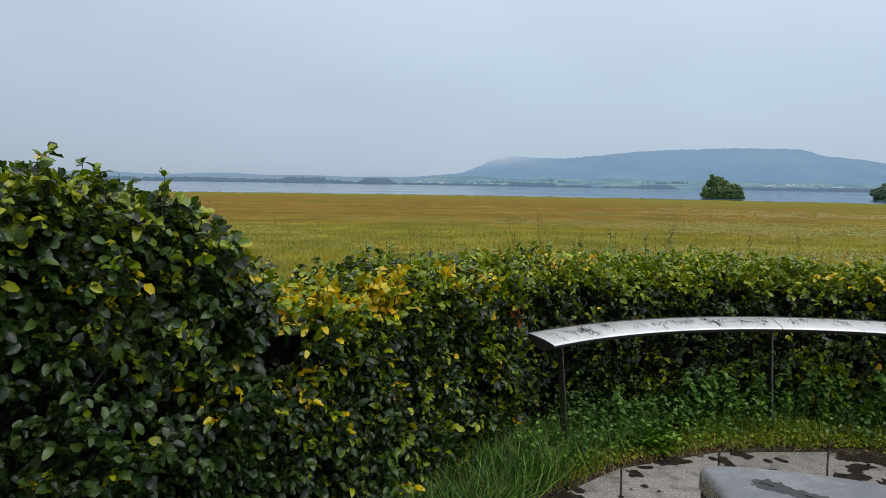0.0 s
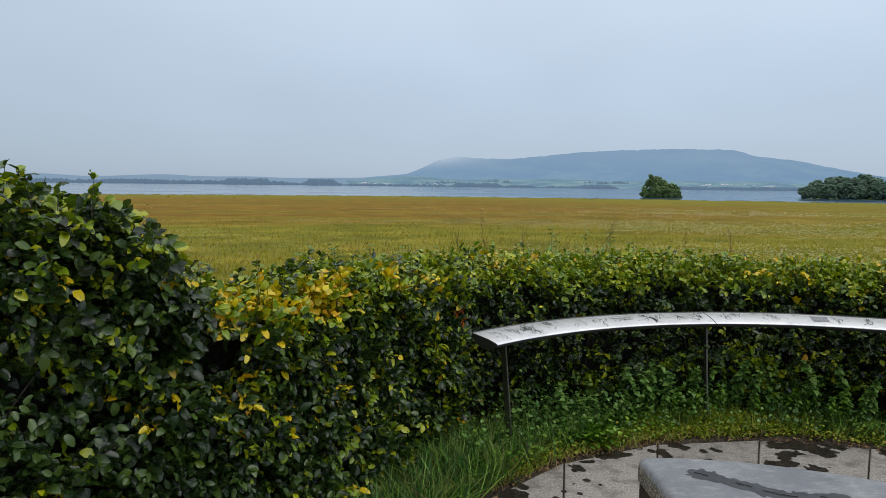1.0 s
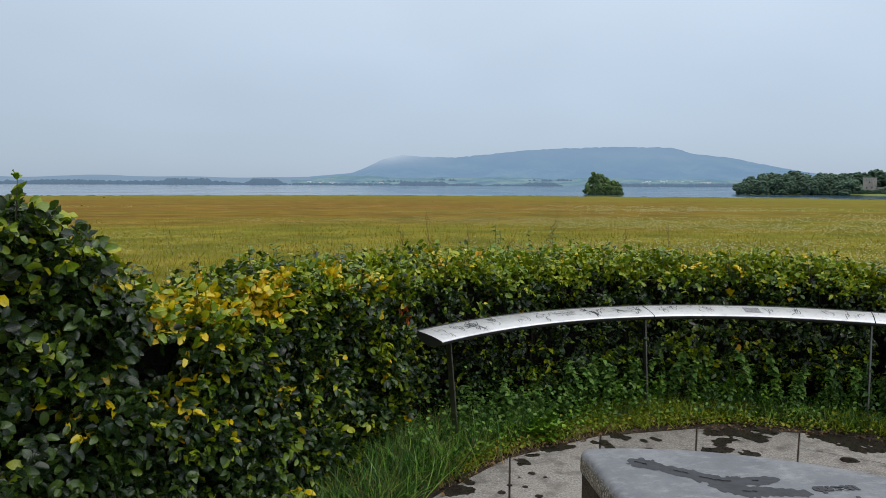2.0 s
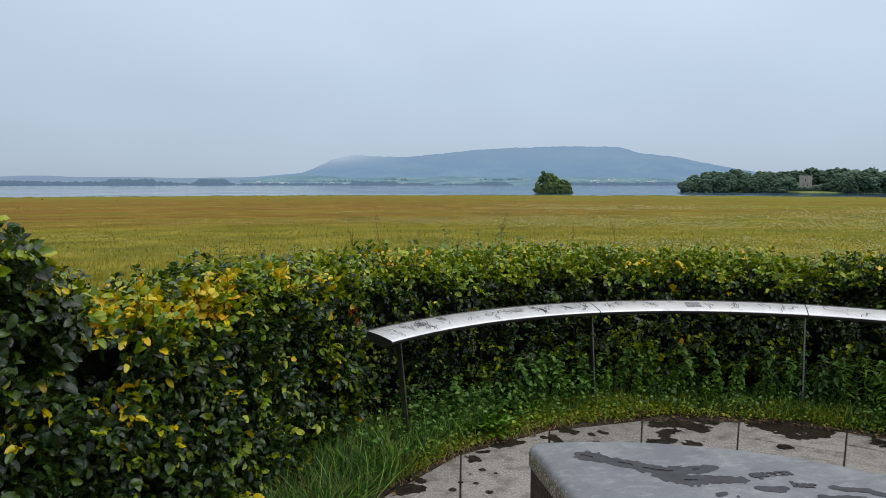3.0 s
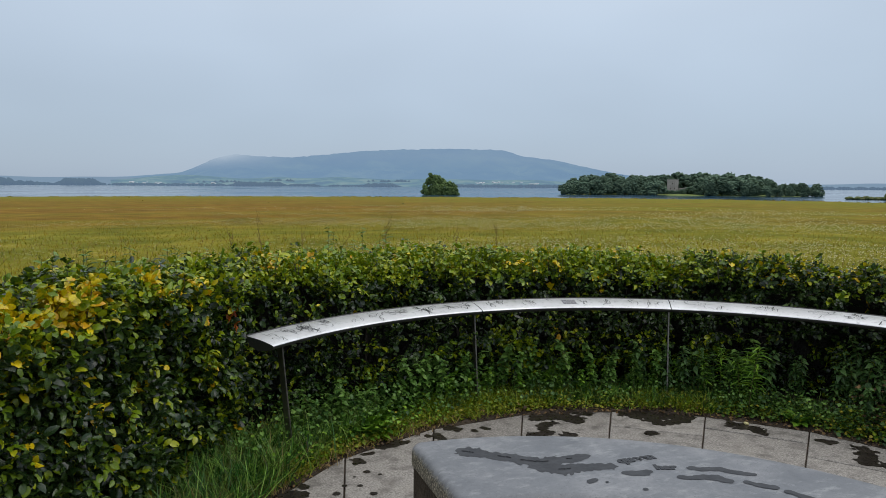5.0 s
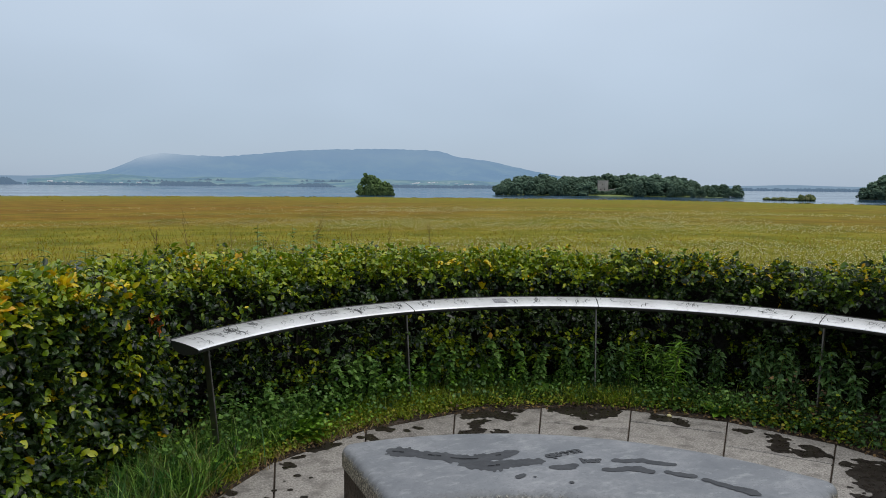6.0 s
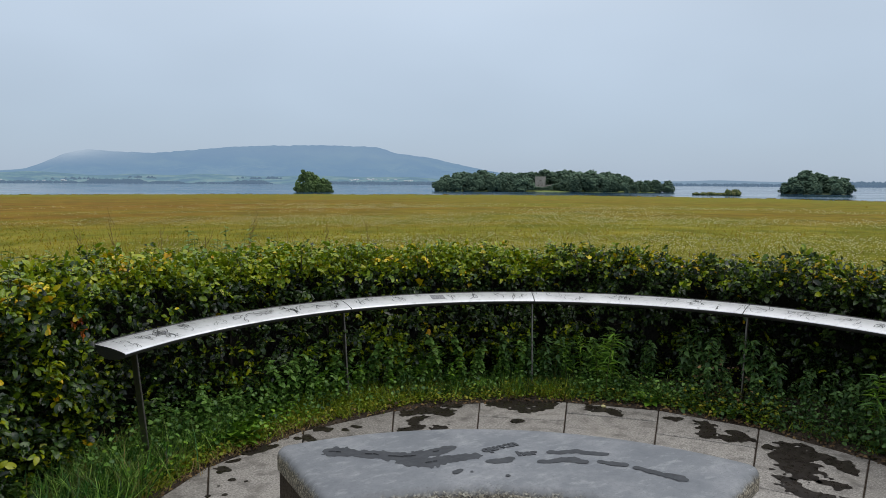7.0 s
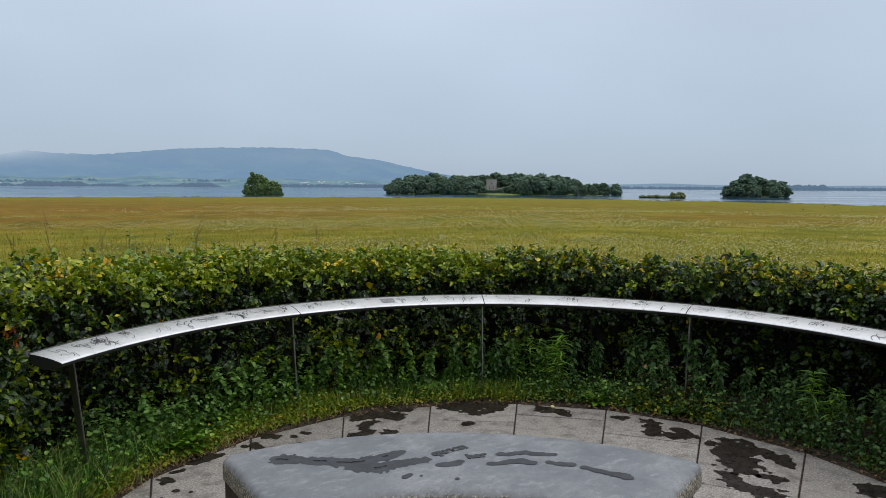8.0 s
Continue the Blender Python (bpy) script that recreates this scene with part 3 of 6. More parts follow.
# ---- islands with trees and the ruined tower ----
def tree_meshes(seed, material, lobes, spread, squat):
    """Trunk with limbs, and a crown of lumpy lobes covered with leaf clumps; height 1."""
    r = np.random.default_rng(seed)
    bm = tube_bm([(0, 0, -0.02), (0.01, 0, 0.18), (0.0, 0.02, 0.4), (0.02, 0.0, 0.62)], [0.035, 0.026, 0.02, 0.008])
    cs, rs = [], []
    for k in range(lobes):
        a, q = r.uniform(0, 6.283), math.sqrt(r.uniform(0, 1))
        z = 0.06 + 0.80 * r.uniform(0, 1) ** 1.25
        w = spread * (1.0 - 0.75 * max(0.0, z - 0.4) / 0.6)
        c = np.array([q * w * math.cos(a), q * w * math.sin(a), z])
        cs.append(c), rs.append(r.uniform(0.13, 0.20) * squat)
        tube_bm([(0, 0, 0.16 + 0.3 * (z - 0.3)), tuple(c * np.array([0.4, 0.4, 0.75])), tuple(c * 0.8)], [0.010, 0.006, 0.002], 4, bm)
    trunk = bpy.data.meshes.new("trunk")
    bm.to_mesh(trunk)
    bm.free()
    trunk.materials.append(MATS["tree_bark"])
    soup = Soup()
    cs, rs = np.array(cs), np.array(rs)
    n = 22
    for c, q in zip(cs, rs):
        d = unit(r.normal(size=(n, 3)))
        o = c + d * q * r.uniform(0.70, 1.02, (n, 1))
        s = q * r.uniform(0.32, 0.52, (n, 1, 1))
        soup.add(TUFT_SHAPE, o, unit(r.normal(size=(n, 3, 3)) * 0.5 + np.eye(3)) * s * np.array([1, 1, 0.75])[None, None, :])
    crown = soup.mesh("crown", [material])
    return trunk, crown


def tree(kinds, x, y, z, h, turn, label, group, wide=1.0, name="tree"):
    trunk, crown = kinds
    e = thing(name, label, "tree", group)
    e.matrix_world = pose(x, y, z, 0, 0, turn) @ Matrix.Diagonal((h * wide, h * wide, h, 1))
    for nm, me in (("trunk", trunk), ("crown", crown)):
        ob = new(nm, me)
        ob.parent = e
        if nm == "trunk":
            ob.scale = (0.8, 0.8, 0.72)
    return e


ISLE = [tree_meshes(20 + k, "island_crown", 26 + k, 0.42 + 0.03 * k, 1.0) for k in range(4)]
WILLOW = [tree_meshes(40 + k, "willow_crown", 34, 0.44, 0.85) for k in range(3)]


def at_bearing(az, r):
    return r * math.sin(radians(az)), r * math.cos(radians(az))


def islet(name, az, r, half_az, depth, height, material, label):
    """A low mound of island ground."""
    rows = []
    n = 40
    for i in range(9):
        f = i / 8
        row = []
        for k in range(n + 1):
            t = 2 * math.pi * k / n
            wob = 1 + 0.12 * math.sin(3 * t + az) + 0.07 * math.sin(7 * t)
            a, rr = az + half_az * f * wob * math.cos(t), r + depth * f * wob * math.sin(t)
            x, y = at_bearing(a, rr)
            row.append((x, y, LAKE - 0.4 + (height + 0.4) * (1 - f ** 3)))
        rows.append(row)
    return tagged(smooth(part(name, grid_bm(rows), material)), label, "island", kind="structure")


islet("island_castle", 41.2, 650, 9.7, 40, 1.5, "island_ground", "low wooded island in the lake")
islet("island_wooded", 61.0, 640, 2.35, 26, 1.2, "island_bank", "small wooded island in the lake")
islet("island_reeds", 54.2, 520, 1.75, 10, 0.7, "island_bank", "flat reedy islet in the lake")
islet("island_willow", 21.9, 540, 1.5, 12, 0.5, "island_bank", "tiny willow islet near the shore")

# skyline of the castle island, as bearing and tree height
SKY_AZ = [31.9, 33.0, 34.5, 36.0, 37.5, 39.0, 41.0, 43.5, 45.0, 46.5, 47.6, 48.4, 49.5, 50.8]
SKY_H = [8, 15.5, 19.5, 19.5, 17.5, 18.5, 20, 20, 19.5, 17, 14, 11, 13, 9]
k = 0
for row_r, shift in ((622, 0.0), (642, 0.35), (668, 0.1)):
    az = 32.0 + shift
    while az < 50.9:
        lawn = 39.7 < az < 42.6
        if not (lawn and row_r < 650):
            h = float(np.interp(az, SKY_AZ, SKY_H)) * rng.uniform(0.86, 1.06) * (0.62 if row_r == 622 else 0.85 if row_r == 642 else 1.0)
            x, y = at_bearing(az + rng.uniform(-0.15, 0.15), row_r + rng.uniform(-6, 6))
            tree(ISLE[k % 4], x, y, LAKE + 0.6, max(5.0, h), rng.uniform(0, 360), "broadleaved tree in full dark green leaf on the island", "island trees", rng.uniform(0.95, 1.3))
            k += 1
        az += rng.uniform(0.55, 0.85)
for az, r, h in ((39.9, 633, 5.5), (40.3, 634, 3.6), (40.6, 633, 3.8), (40.95, 634, 3.6), (41.3, 636, 4.8), (41.8, 634, 6.5), (42.3, 632, 8.0)):
    x, y = at_bearing(az, r)
    tree(ISLE[k % 4], x, y, LAKE + 0.8, h, rng.uniform(0, 360), "low leafy bush in front of the ruined tower", "bushes by the tower", 1.5, name="bush")
    k += 1
for az, r, h in ((59.0, 640, 9), (59.5, 632, 13), (60.0, 645, 15), (60.45, 640, 19), (60.9, 632, 13), (61.4, 640, 15.5), (61.8, 648, 14), (62.2, 636, 14), (62.6, 644, 13), (63.0, 638, 9), (59.8, 620, 8), (61.0, 618, 8), (62.3, 620, 8.5)):
    x, y = at_bearing(az, r)
    tree(ISLE[k % 4], x, y, LAKE + 0.5, h, rng.uniform(0, 360), "broadleaved tree in full dark green leaf on the small island", "small island trees", 1.15)
    k += 1
for az, r, h, w in ((21.3, 540, 17.0, 0.80), (21.8, 536, 15.6, 0.9), (22.35, 538, 13.4, 0.95), (22.9, 540, 10.5, 1.0), (20.75, 532, 8.0, 0.9), (21.6, 528, 8.5, 1.0), (22.5, 528, 7.5, 1.1), (23.2, 534, 6.5, 1.0)):
    x, y = at_bearing(az, r)
    tree(WILLOW[k % 3], x, y, LAKE + 0.1, h, rng.uniform(0, 360), "bushy green willow standing at the water's edge", "lake willows", w, name="willow")
    k += 1
soup = Soup()
a = np.radians(rng.uniform(52.5, 55.9, 420))
rr = rng.uniform(512, 528, 420)
hh = rng.uniform(0.5, 2.0, 420) * (1.0 + 0.8 * wobble(np.c_[np.degrees(a), rr * 0.02], 2.2, 4.0)) * np.where(np.degrees(a) > 54.9, 2.1, 0.9)
m = np.zeros((420, 3, 3))
m[:, 0, 0] = m[:, 1, 1] = rng.uniform(0.5, 1.3, 420)
m[:, 2, 2] = hh * 0.6
soup.add(TUFT_SHAPE, np.stack([rr * np.sin(a), rr * np.cos(a), LAKE + 0.3 + hh * 0.4], -1), m)
tagged(new("reed_bed", soup.mesh("reed_bed", ["reeds"], smooth=False)), "yellow-green reeds and scrub covering the flat islet", "reeds", kind="stuff")


def box(bm, x0, x1, y0, y1, z0, z1):
    vs = [bm.verts.new((x, y, z)) for z in (z0, z1) for x, y in ((x0, y0), (x1, y0), (x1, y1), (x0, y1))]
    for f in ((3, 2, 1, 0), (4, 5, 6, 7), (0, 1, 5, 4), (1, 2, 6, 5), (2, 3, 7, 6), (3, 0, 4, 7)):
        bm.faces.new([vs[i] for i in f])


castle = thing("ruined_tower", "square grey stone ruined castle tower with low walls", "castle")
x, y = at_bearing(40.6, 640)
castle.matrix_world = pose(x, y, LAKE + 1.2, 0, 0, -40.6)
bm = bmesh.new()
box(bm, -4.7, 4.7, 0, 9, 0, 12.6)
tower_wall = part("tower_wall", bm, "castle_stone", castle)
bm = bmesh.new()
for i in range(5):
    box(bm, -4.9 + i * 2.1, -3.6 + i * 2.1, -0.2, 0.7, 12.6, 12.95)
part("battlement", bm, "castle_stone", tower_wall)
bm = bmesh.new()
for i in range(3):
    box(bm, 5.0 + i * 5.0, 9.9 + i * 5.0, 2, 3.2, 0, 5.2 - i * 0.9 + (1.6 if i == 1 else 0))
part("curtain_wall", bm, "castle_stone", castle)
# Openings are near-black boxes; their inner shade is in the colour.
for px, pz in ((-1.8, 4.0), (1.6, 4.2), (-0.2, 8.4)):
    bm = bmesh.new()
    box(bm, px - 0.35, px + 0.35, -0.06, 0.3, pz, pz + 1.3)
    part("window", bm, "inside_shade", tower_wall)

# ---- rail: a curved steel reading panel on flat-bar posts ----
RAIL_FRONT, RAIL_BACK = (2.37, 0.722), (2.56, 0.757)
JOINTS = [130.2, 90.0, 56.2, 20.7, -13.0, -46.0]
rail = thing("panel_rail", "curved brushed steel reading panel on thin steel posts", "rail")


def rail_top(deg, f):
    """A point on the panel's face: f from its front edge (0) to its back edge (1)."""
    r = RAIL_FRONT[0] + (RAIL_BACK[0] - RAIL_FRONT[0]) * f
    z = RAIL_FRONT[1] + (RAIL_BACK[1] - RAIL_FRONT[1]) * f + 0.006 * math.sin(math.pi * f ** 0.8)
    x, y = polar(C0, r, deg)
    return (x, y, z)


def lower(deg, f, dz):
    x, y, z = rail_top(deg, f)
    return (x, y, z - dz)


panels = []
for a, b in zip(JOINTS, JOINTS[1:]):
    a2, b2 = a - (0 if a == JOINTS[0] else 0.07), b + 0.07
    steps = [a2 + (b2 - a2) * i / 28 for i in range(29)]
    rows = []
    for d in steps:
        row = [lower(d, 0, 0.005)] + [rail_top(d, f) for f in (0, 0.06, 0.16, 0.3, 0.45, 0.6, 0.75, 0.9, 1.0)] + [lower(d, 1, 0.012)]
        rows.append(row)
    panel = smooth(part("panel", grid_bm(rows), "brushed_steel", rail))
    panels.append((a, b, panel))
    # Shade under the panel is put into the dark steel's colour.
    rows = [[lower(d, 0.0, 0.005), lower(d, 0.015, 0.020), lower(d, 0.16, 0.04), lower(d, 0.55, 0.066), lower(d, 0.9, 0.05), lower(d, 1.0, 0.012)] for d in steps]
    smooth(part("underside", grid_bm(rows), "dark_steel", rail, "dark folded steel underside, its shade painted in"))
# Added dark strip in place of shadow and mirrored leaves at the back edge.
rows = []
for i in range(141):
    d = JOINTS[0] + (JOINTS[-1] - JOINTS[0]) * i / 140
    rows.append([lower(d, 1.0 + f, dz - 0.003) for f, dz in ((0.003, 0.012), (0.003, -0.002), (0.022, -0.002), (0.022, 0.012))])
smooth(part("rear_lip", grid_bm(rows), "dark_steel", rail, "dark strip added for shadow and mirrored leaves along the back edge"))
for d in (JOINTS[0], JOINTS[-1]):
    bm = bmesh.new()
    top = [rail_top(d, f) for f in (0, 0.16, 0.3, 0.45, 0.6, 0.75, 0.9, 1.0)]
    low = [lower(d, 1.0, 0.012), lower(d, 0.9, 0.05), lower(d, 0.55, 0.066), lower(d, 0.16, 0.04), lower(d, 0.015, 0.02), lower(d, 0.0, 0.005)]
    bm.faces.new([bm.verts.new(p) for p in top + low])
    part("end_cap", bm, "dark_steel", rail, "dark lens-shaped end plate")
for d in (125.3, 90.0, 56.2, 20.7, -13.0):
    bm = bmesh.new()
    rad = Vector((math.cos(radians(d)), math.sin(radians(d)), 0))
    tan = Vector((-rad.y, rad.x, 0))
    c = Vector((*C0, 0))
    base, top = c + rad * 2.405 + Vector((0, 0, -0.1)), c + rad * 2.50 + Vector((0, 0, 0.69))
    vs = [bm.verts.new(p + rad * u + tan * w) for p in (base, top) for u, w in ((0, -0.005), (0.045, -0.005), (0.045, 0.005), (0, 0.005))]
    for f in ((0, 1, 5, 4), (1, 2, 6, 5), (2, 3, 7, 6), (3, 0, 4, 7), (4, 5, 6, 7)):
        bm.faces.new([vs[i] for i in f])
    bmesh.ops.recalc_face_normals(bm, faces=bm.faces)
    bmesh.ops.bevel(bm, geom=[e for e in bm.edges if abs((e.verts[0].co - e.verts[1].co).z) > 0.3], offset=0.0025, segments=2, affect="EDGES")
    part("post", bm, "post_steel", rail, "flat steel bar post set on edge")


def ribbon(bm, pts, width):
    """A flat stroke along points (deg, f) on the panel's face."""
    ps = [Vector(rail_top(*p)) + Vector((0, 0, 0.0015)) for p in pts]
    prev = None
    for i, p in enumerate(ps):
        d = (ps[min(i + 1, len(ps) - 1)] - ps[max(i - 1, 0)])
        s = Vector((-d.y, d.x, 0)).normalized() * width * (0.35 + 0.65 * math.sin(math.pi * (i + 0.5) / len(ps)))
        cur = (bm.verts.new(p - s), bm.verts.new(p + s))
        if prev:
            bm.faces.new((prev[0], prev[1], cur[1], cur[0]))
        prev = cur


def etching(deg, f, size, strokes, fat, seed):
    """One engraved sketch: a few curling strokes."""
    r = random.Random(seed)
    bm = bmesh.new()
    for k in range(strokes):
        d0, f0 = deg + r.uniform(-size, size), f + r.uniform(-0.18, 0.18)
        t, c = r.uniform(0, 6.28), r.uniform(-0.9, 0.9)
        pts = []
        for i in range(9):
            pts.append((d0, min(0.93, max(0.08, f0))))
            d0 += math.cos(t) * size * 0.16
            f0 += math.sin(t) * 0.05
            t += c * 0.55
        ribbon(bm, pts, r.uniform(0.45, 0.8) * fat)
    home = [ob for a, b, ob in panels if b <= deg <= a][0]
    tagged(part("etching", bm, "etching_ink", home, "dark engraved nature sketch"), kind="stuff")


spots = [(127.5, 0.4, 0.7, 7, 0.0025), (122, 0.55, 1.4, 26, 0.003), (117.5, 0.6, 0.9, 5, 0.003), (112, 0.55, 1.0, 7, 0.002), (108.5, 0.5, 1.3, 9, 0.003), (104, 0.55, 1.4, 11, 0.0035), (99.8, 0.5, 0.6, 9, 0.006), (94.5, 0.5, 1.7, 8, 0.004), (91.8, 0.6, 0.9, 6, 0.006), (86.5, 0.5, 1.3, 7, 0.003), (80.5, 0.6, 1.2, 8, 0.003), (66.8, 0.45, 0.5, 5, 0.005), (62, 0.55, 1.2, 5, 0.003), (58.5, 0.5, 0.7, 4, 0.003), (52.5, 0.6, 1.2, 6, 0.0025), (47.5, 0.35, 0.8, 3, 0.004), (42, 0.6, 1.6, 5, 0.0025), (33.5, 0.6, 1.6, 10, 0.0025), (28.5, 0.5, 1.0, 9, 0.004), (24.5, 0.5, 0.5, 3, 0.004), (18.5, 0.6, 1.6, 9, 0.003), (13.0, 0.5, 1.7, 12, 0.0025), (6.5, 0.6, 1.0, 6, 0.003), (1.5, 0.5, 0.9, 9, 0.004), (-3.0, 0.5, 1.0, 5, 0.004), (-8, 0.5, 1.5, 8, 0.003)]
marks = random.Random(5)
spots += [(marks.uniform(-8, 128), marks.uniform(0.55, 0.85), marks.uniform(0.25, 0.6), marks.randint(2, 5), marks.uniform(0.0018, 0.0035)) for _ in range(34)]
for i, s in enumerate(spots):
    etching(*s, 100 + i)
bm = grid_bm([[tuple(Vector(rail_top(d, f)) + Vector((0, 0, 0.002))) for f in (0.28, 0.4, 0.52, 0.64, 0.76)] for d in (74.6, 73.8, 73.0, 72.2)])
part("label_plate", bm, "grey_plate", panels[1][2], "small blank grey plate")

# ---- bench: a curved cast-stone seat on a recessed plinth ----
bench = thing("stone_bench", "curved grey cast-stone bench wet with rain", "bench")


def bench_slab(r0, r1, a0, a1, z0, z1, edge, corner):
    """A curved slab with rounded corners in plan and a rounded rim."""
    def outline(inset):
        pts, q = [], max(corner - inset, 0.004)
        ro, ri = r1 - inset, r0 + inset
        pads = (math.degrees((inset + q) / ro), math.degrees((inset + q) / ri))
        n = 40
        for i in range(n + 1):
            pts.append(polar(BENCH, ro, a0 + pads[0] + (a1 - a0 - 2 * pads[0]) * i / n))
        for i in range(1, 7):
            t = math.pi / 2 * i / 6
            pts.append(polar(BENCH, ro - q * (1 - math.cos(t)), a1 - pads[0] + math.degrees(q / ro) * math.sin(t)))
        for i in range(0, 7):
            t = math.pi / 2 * i / 6
            pts.append(polar(BENCH, ri + q * (1 - math.sin(t)), a1 - pads[1] + math.degrees(q / ri) * math.cos(t)))
        for i in range(1, n):
            pts.append(polar(BENCH, ri, a1 - pads[1] - (a1 - a0 - 2 * pads[1]) * i / n))
        for i in range(0, 7):
            t = math.pi / 2 * i / 6
            pts.append(polar(BENCH, ri + q * (1 - math.cos(t)), a0 + pads[1] - math.degrees(q / ri) * math.sin(t)))
        for i in range(0, 7):
            t = math.pi / 2 * i / 6
            pts.append(polar(BENCH, ro - q * (1 - math.sin(t)), a0 + pads[0] - math.degrees(q / ro) * math.cos(t)))
        return pts
    levels = [(0.01, z0)] + [(0.0, z0 + 0.012)] + [(edge * (1 - math.cos(t)), z1 - edge + edge * math.sin(t)) for t in (0, 0.3, 0.6, 0.9, 1.2, math.pi / 2)]
    bm = bmesh.new()
    rings = [[bm.verts.new((p[0], p[1], z)) for p in outline(i)] for i, z in levels]
    for a, b in zip(rings, rings[1:]):
        for k in range(len(a)):
            bm.faces.new((a[k], a[(k + 1) % len(a)], b[(k + 1) % len(a)], b[k]))
    bm.faces.new(rings[-1])
    bm.faces.new(list(reversed(rings[0])))
    bmesh.ops.triangulate(bm, faces=[f for f in bm.faces if len(f.verts) > 4])
    return bm


BENCH_TOP = 0.42
seat = smooth(part("seat", bench_slab(1.17, 1.84, 16.8, 87.6, 0.315, BENCH_TOP, 0.04, 0.06), "cast_stone", bench))
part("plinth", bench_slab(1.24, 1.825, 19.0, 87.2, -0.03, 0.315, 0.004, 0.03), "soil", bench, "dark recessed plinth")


# ---- wet marks: rain left in hollows and in the carved lettering ----
def wet_patch(name, blobs, z, material, cell, ragged, seed, parent=None, chain=False, fine=9.0):
    """A thin film of water with a ragged outline round a chain of blobs (x, y, radius)."""
    b = np.array(blobs, float)
    if chain:
        b = np.array([b[i] + (b[i + 1] - b[i]) * f for i in range(len(b) - 1) for f in (0, 0.25, 0.5, 0.75)] + [b[-1]])
    lo, hi = (b[:, :2] - b[:, 2:]).min(0) - 0.06, (b[:, :2] + b[:, 2:]).max(0) + 0.06
    xs, ys = np.arange(lo[0], hi[0] + cell, cell), np.arange(lo[1], hi[1] + cell, cell)
    val = np.empty((len(xs), len(ys)))
    for i, x in enumerate(xs):
        d = np.hypot(x - b[:, 0][None, :], ys[:, None] - b[:, 1][None, :]) / b[:, 2][None, :]
        n = np.array([noise.fractal(Vector((x * fine + seed, y * fine, seed)), 1.0, 2.0, 3) for y in ys])
        val[i] = 1.0 - d.min(1) + ragged * n
    bm = bmesh.new()
    verts, steps = {}, {}

    def corner(i, j):
        if (i, j) not in verts:
            verts[i, j] = bm.verts.new((xs[i], ys[j], z))
        return verts[i, j]

    def cut(p, q):
        key = (min(p, q), max(p, q))
        if key not in steps:
            a, c = val[p], val[q]
            t = a / (a - c)
            steps[key] = bm.verts.new((xs[p[0]] + t * (xs[q[0]] - xs[p[0]]), ys[p[1]] + t * (ys[q[1]] - ys[p[1]]), z))
        return steps[key]

    for i in range(len(xs) - 1):
        for j in range(len(ys) - 1):
            ring = [(i, j), (i + 1, j), (i + 1, j + 1), (i, j + 1)]
            face = []
            for k in range(4):
                p, q = ring[k], ring[(k + 1) % 4]
                if val[p] > 0:
                    face.append(corner(*p))
                if (val[p] > 0) != (val[q] > 0):
                    face.append(cut(p, q))
            if len(face) > 2:
                bm.faces.new(face)
    return part(name, bm, material, parent)


STAINS = [
    [(1.09, 3.71, 0.045)], [(1.1, 3.55, 0.02)], [(1.02, 3.51, 0.009)], [(1.62, 3.94, 0.03)], [(1.68, 3.94, 0.035), (1.68, 3.82, 0.035)],
    [(1.79, 4.03, 0.045), (1.84, 3.99, 0.04)], [(1.93, 3.92, 0.03)], [(2.01, 3.96, 0.02), (2.03, 3.92, 0.02)], [(1.9, 3.78, 0.03)],
    [(1.29, 3.87, 0.04), (1.37, 3.89, 0.045), (1.45, 3.89, 0.03)], [(1.2, 3.8, 0.022), (1.15, 3.8, 0.02)], [(0.69, 3.55, 0.03), (0.74, 3.48, 0.03)],
    [(0.69, 3.41, 0.05), (0.62, 3.39, 0.05)], [(1.02, 3.39, 0.014)], [(1.06, 3.27, 0.02)], [(1.16, 3.49, 0.01)], [(0.94, 3.42, 0.015)], [(0.88, 3.34, 0.02)],
    [(2.45, 4.0, 0.07), (2.58, 3.95, 0.07), (2.70, 3.90, 0.08), (2.66, 3.83, 0.05)], [(2.40, 3.82, 0.06), (2.47, 3.86, 0.05)], [(2.26, 3.71, 0.05), (2.36, 3.72, 0.05)], [(2.48, 3.62, 0.06)],
    [(3.10, 3.82, 0.08), (3.20, 3.73, 0.10), (3.33, 3.66, 0.09), (3.42, 3.60, 0.07), (3.16, 3.58, 0.05)], [(2.99, 3.46, 0.045)], [(2.83, 3.95, 0.035)],
    [(3.62, 3.40, 0.06), (3.70, 3.28, 0.06), (3.66, 3.21, 0.04)], [(3.93, 2.94, 0.055)], [(4.02, 2.74, 0.07), (3.93, 2.66, 0.06), (3.86, 2.60, 0.05)], [(3.92, 2.50, 0.07), (4.0, 2.47, 0.08), (4.06, 2.54, 0.06)],
    [(4.10, 2.17, 0.12), (3.98, 2.10, 0.13), (3.84, 1.99, 0.12), (3.78, 1.95, 0.08), (4.01, 2.27, 0.06), (4.14, 2.02, 0.07), (4.13, 1.90, 0.06), (4.08, 1.83, 0.05)],
    [(3.66, 1.97, 0.05), (3.60, 1.88, 0.06), (3.58, 1.78, 0.07), (3.62, 1.69, 0.07)], [(3.83, 1.77, 0.055), (3.80, 1.83, 0.04)], [(4.10, 1.38, 0.08), (4.16, 1.28, 0.08), (4.05, 1.20, 0.09)],
]
for i, s in enumerate(STAINS):
    big = max(q[2] for q in s) > 0.05
    ob = wet_patch("puddle_mark", s, 0.0015, "wet_film", 0.011 if big else 0.007, 0.85 if big else 0.5, 3.7 * i, chain=len(s) > 1, fine=19.0)
    tagged(ob, "dark ragged wet patch on the pale paving", "wet patch", "paving wet patches")

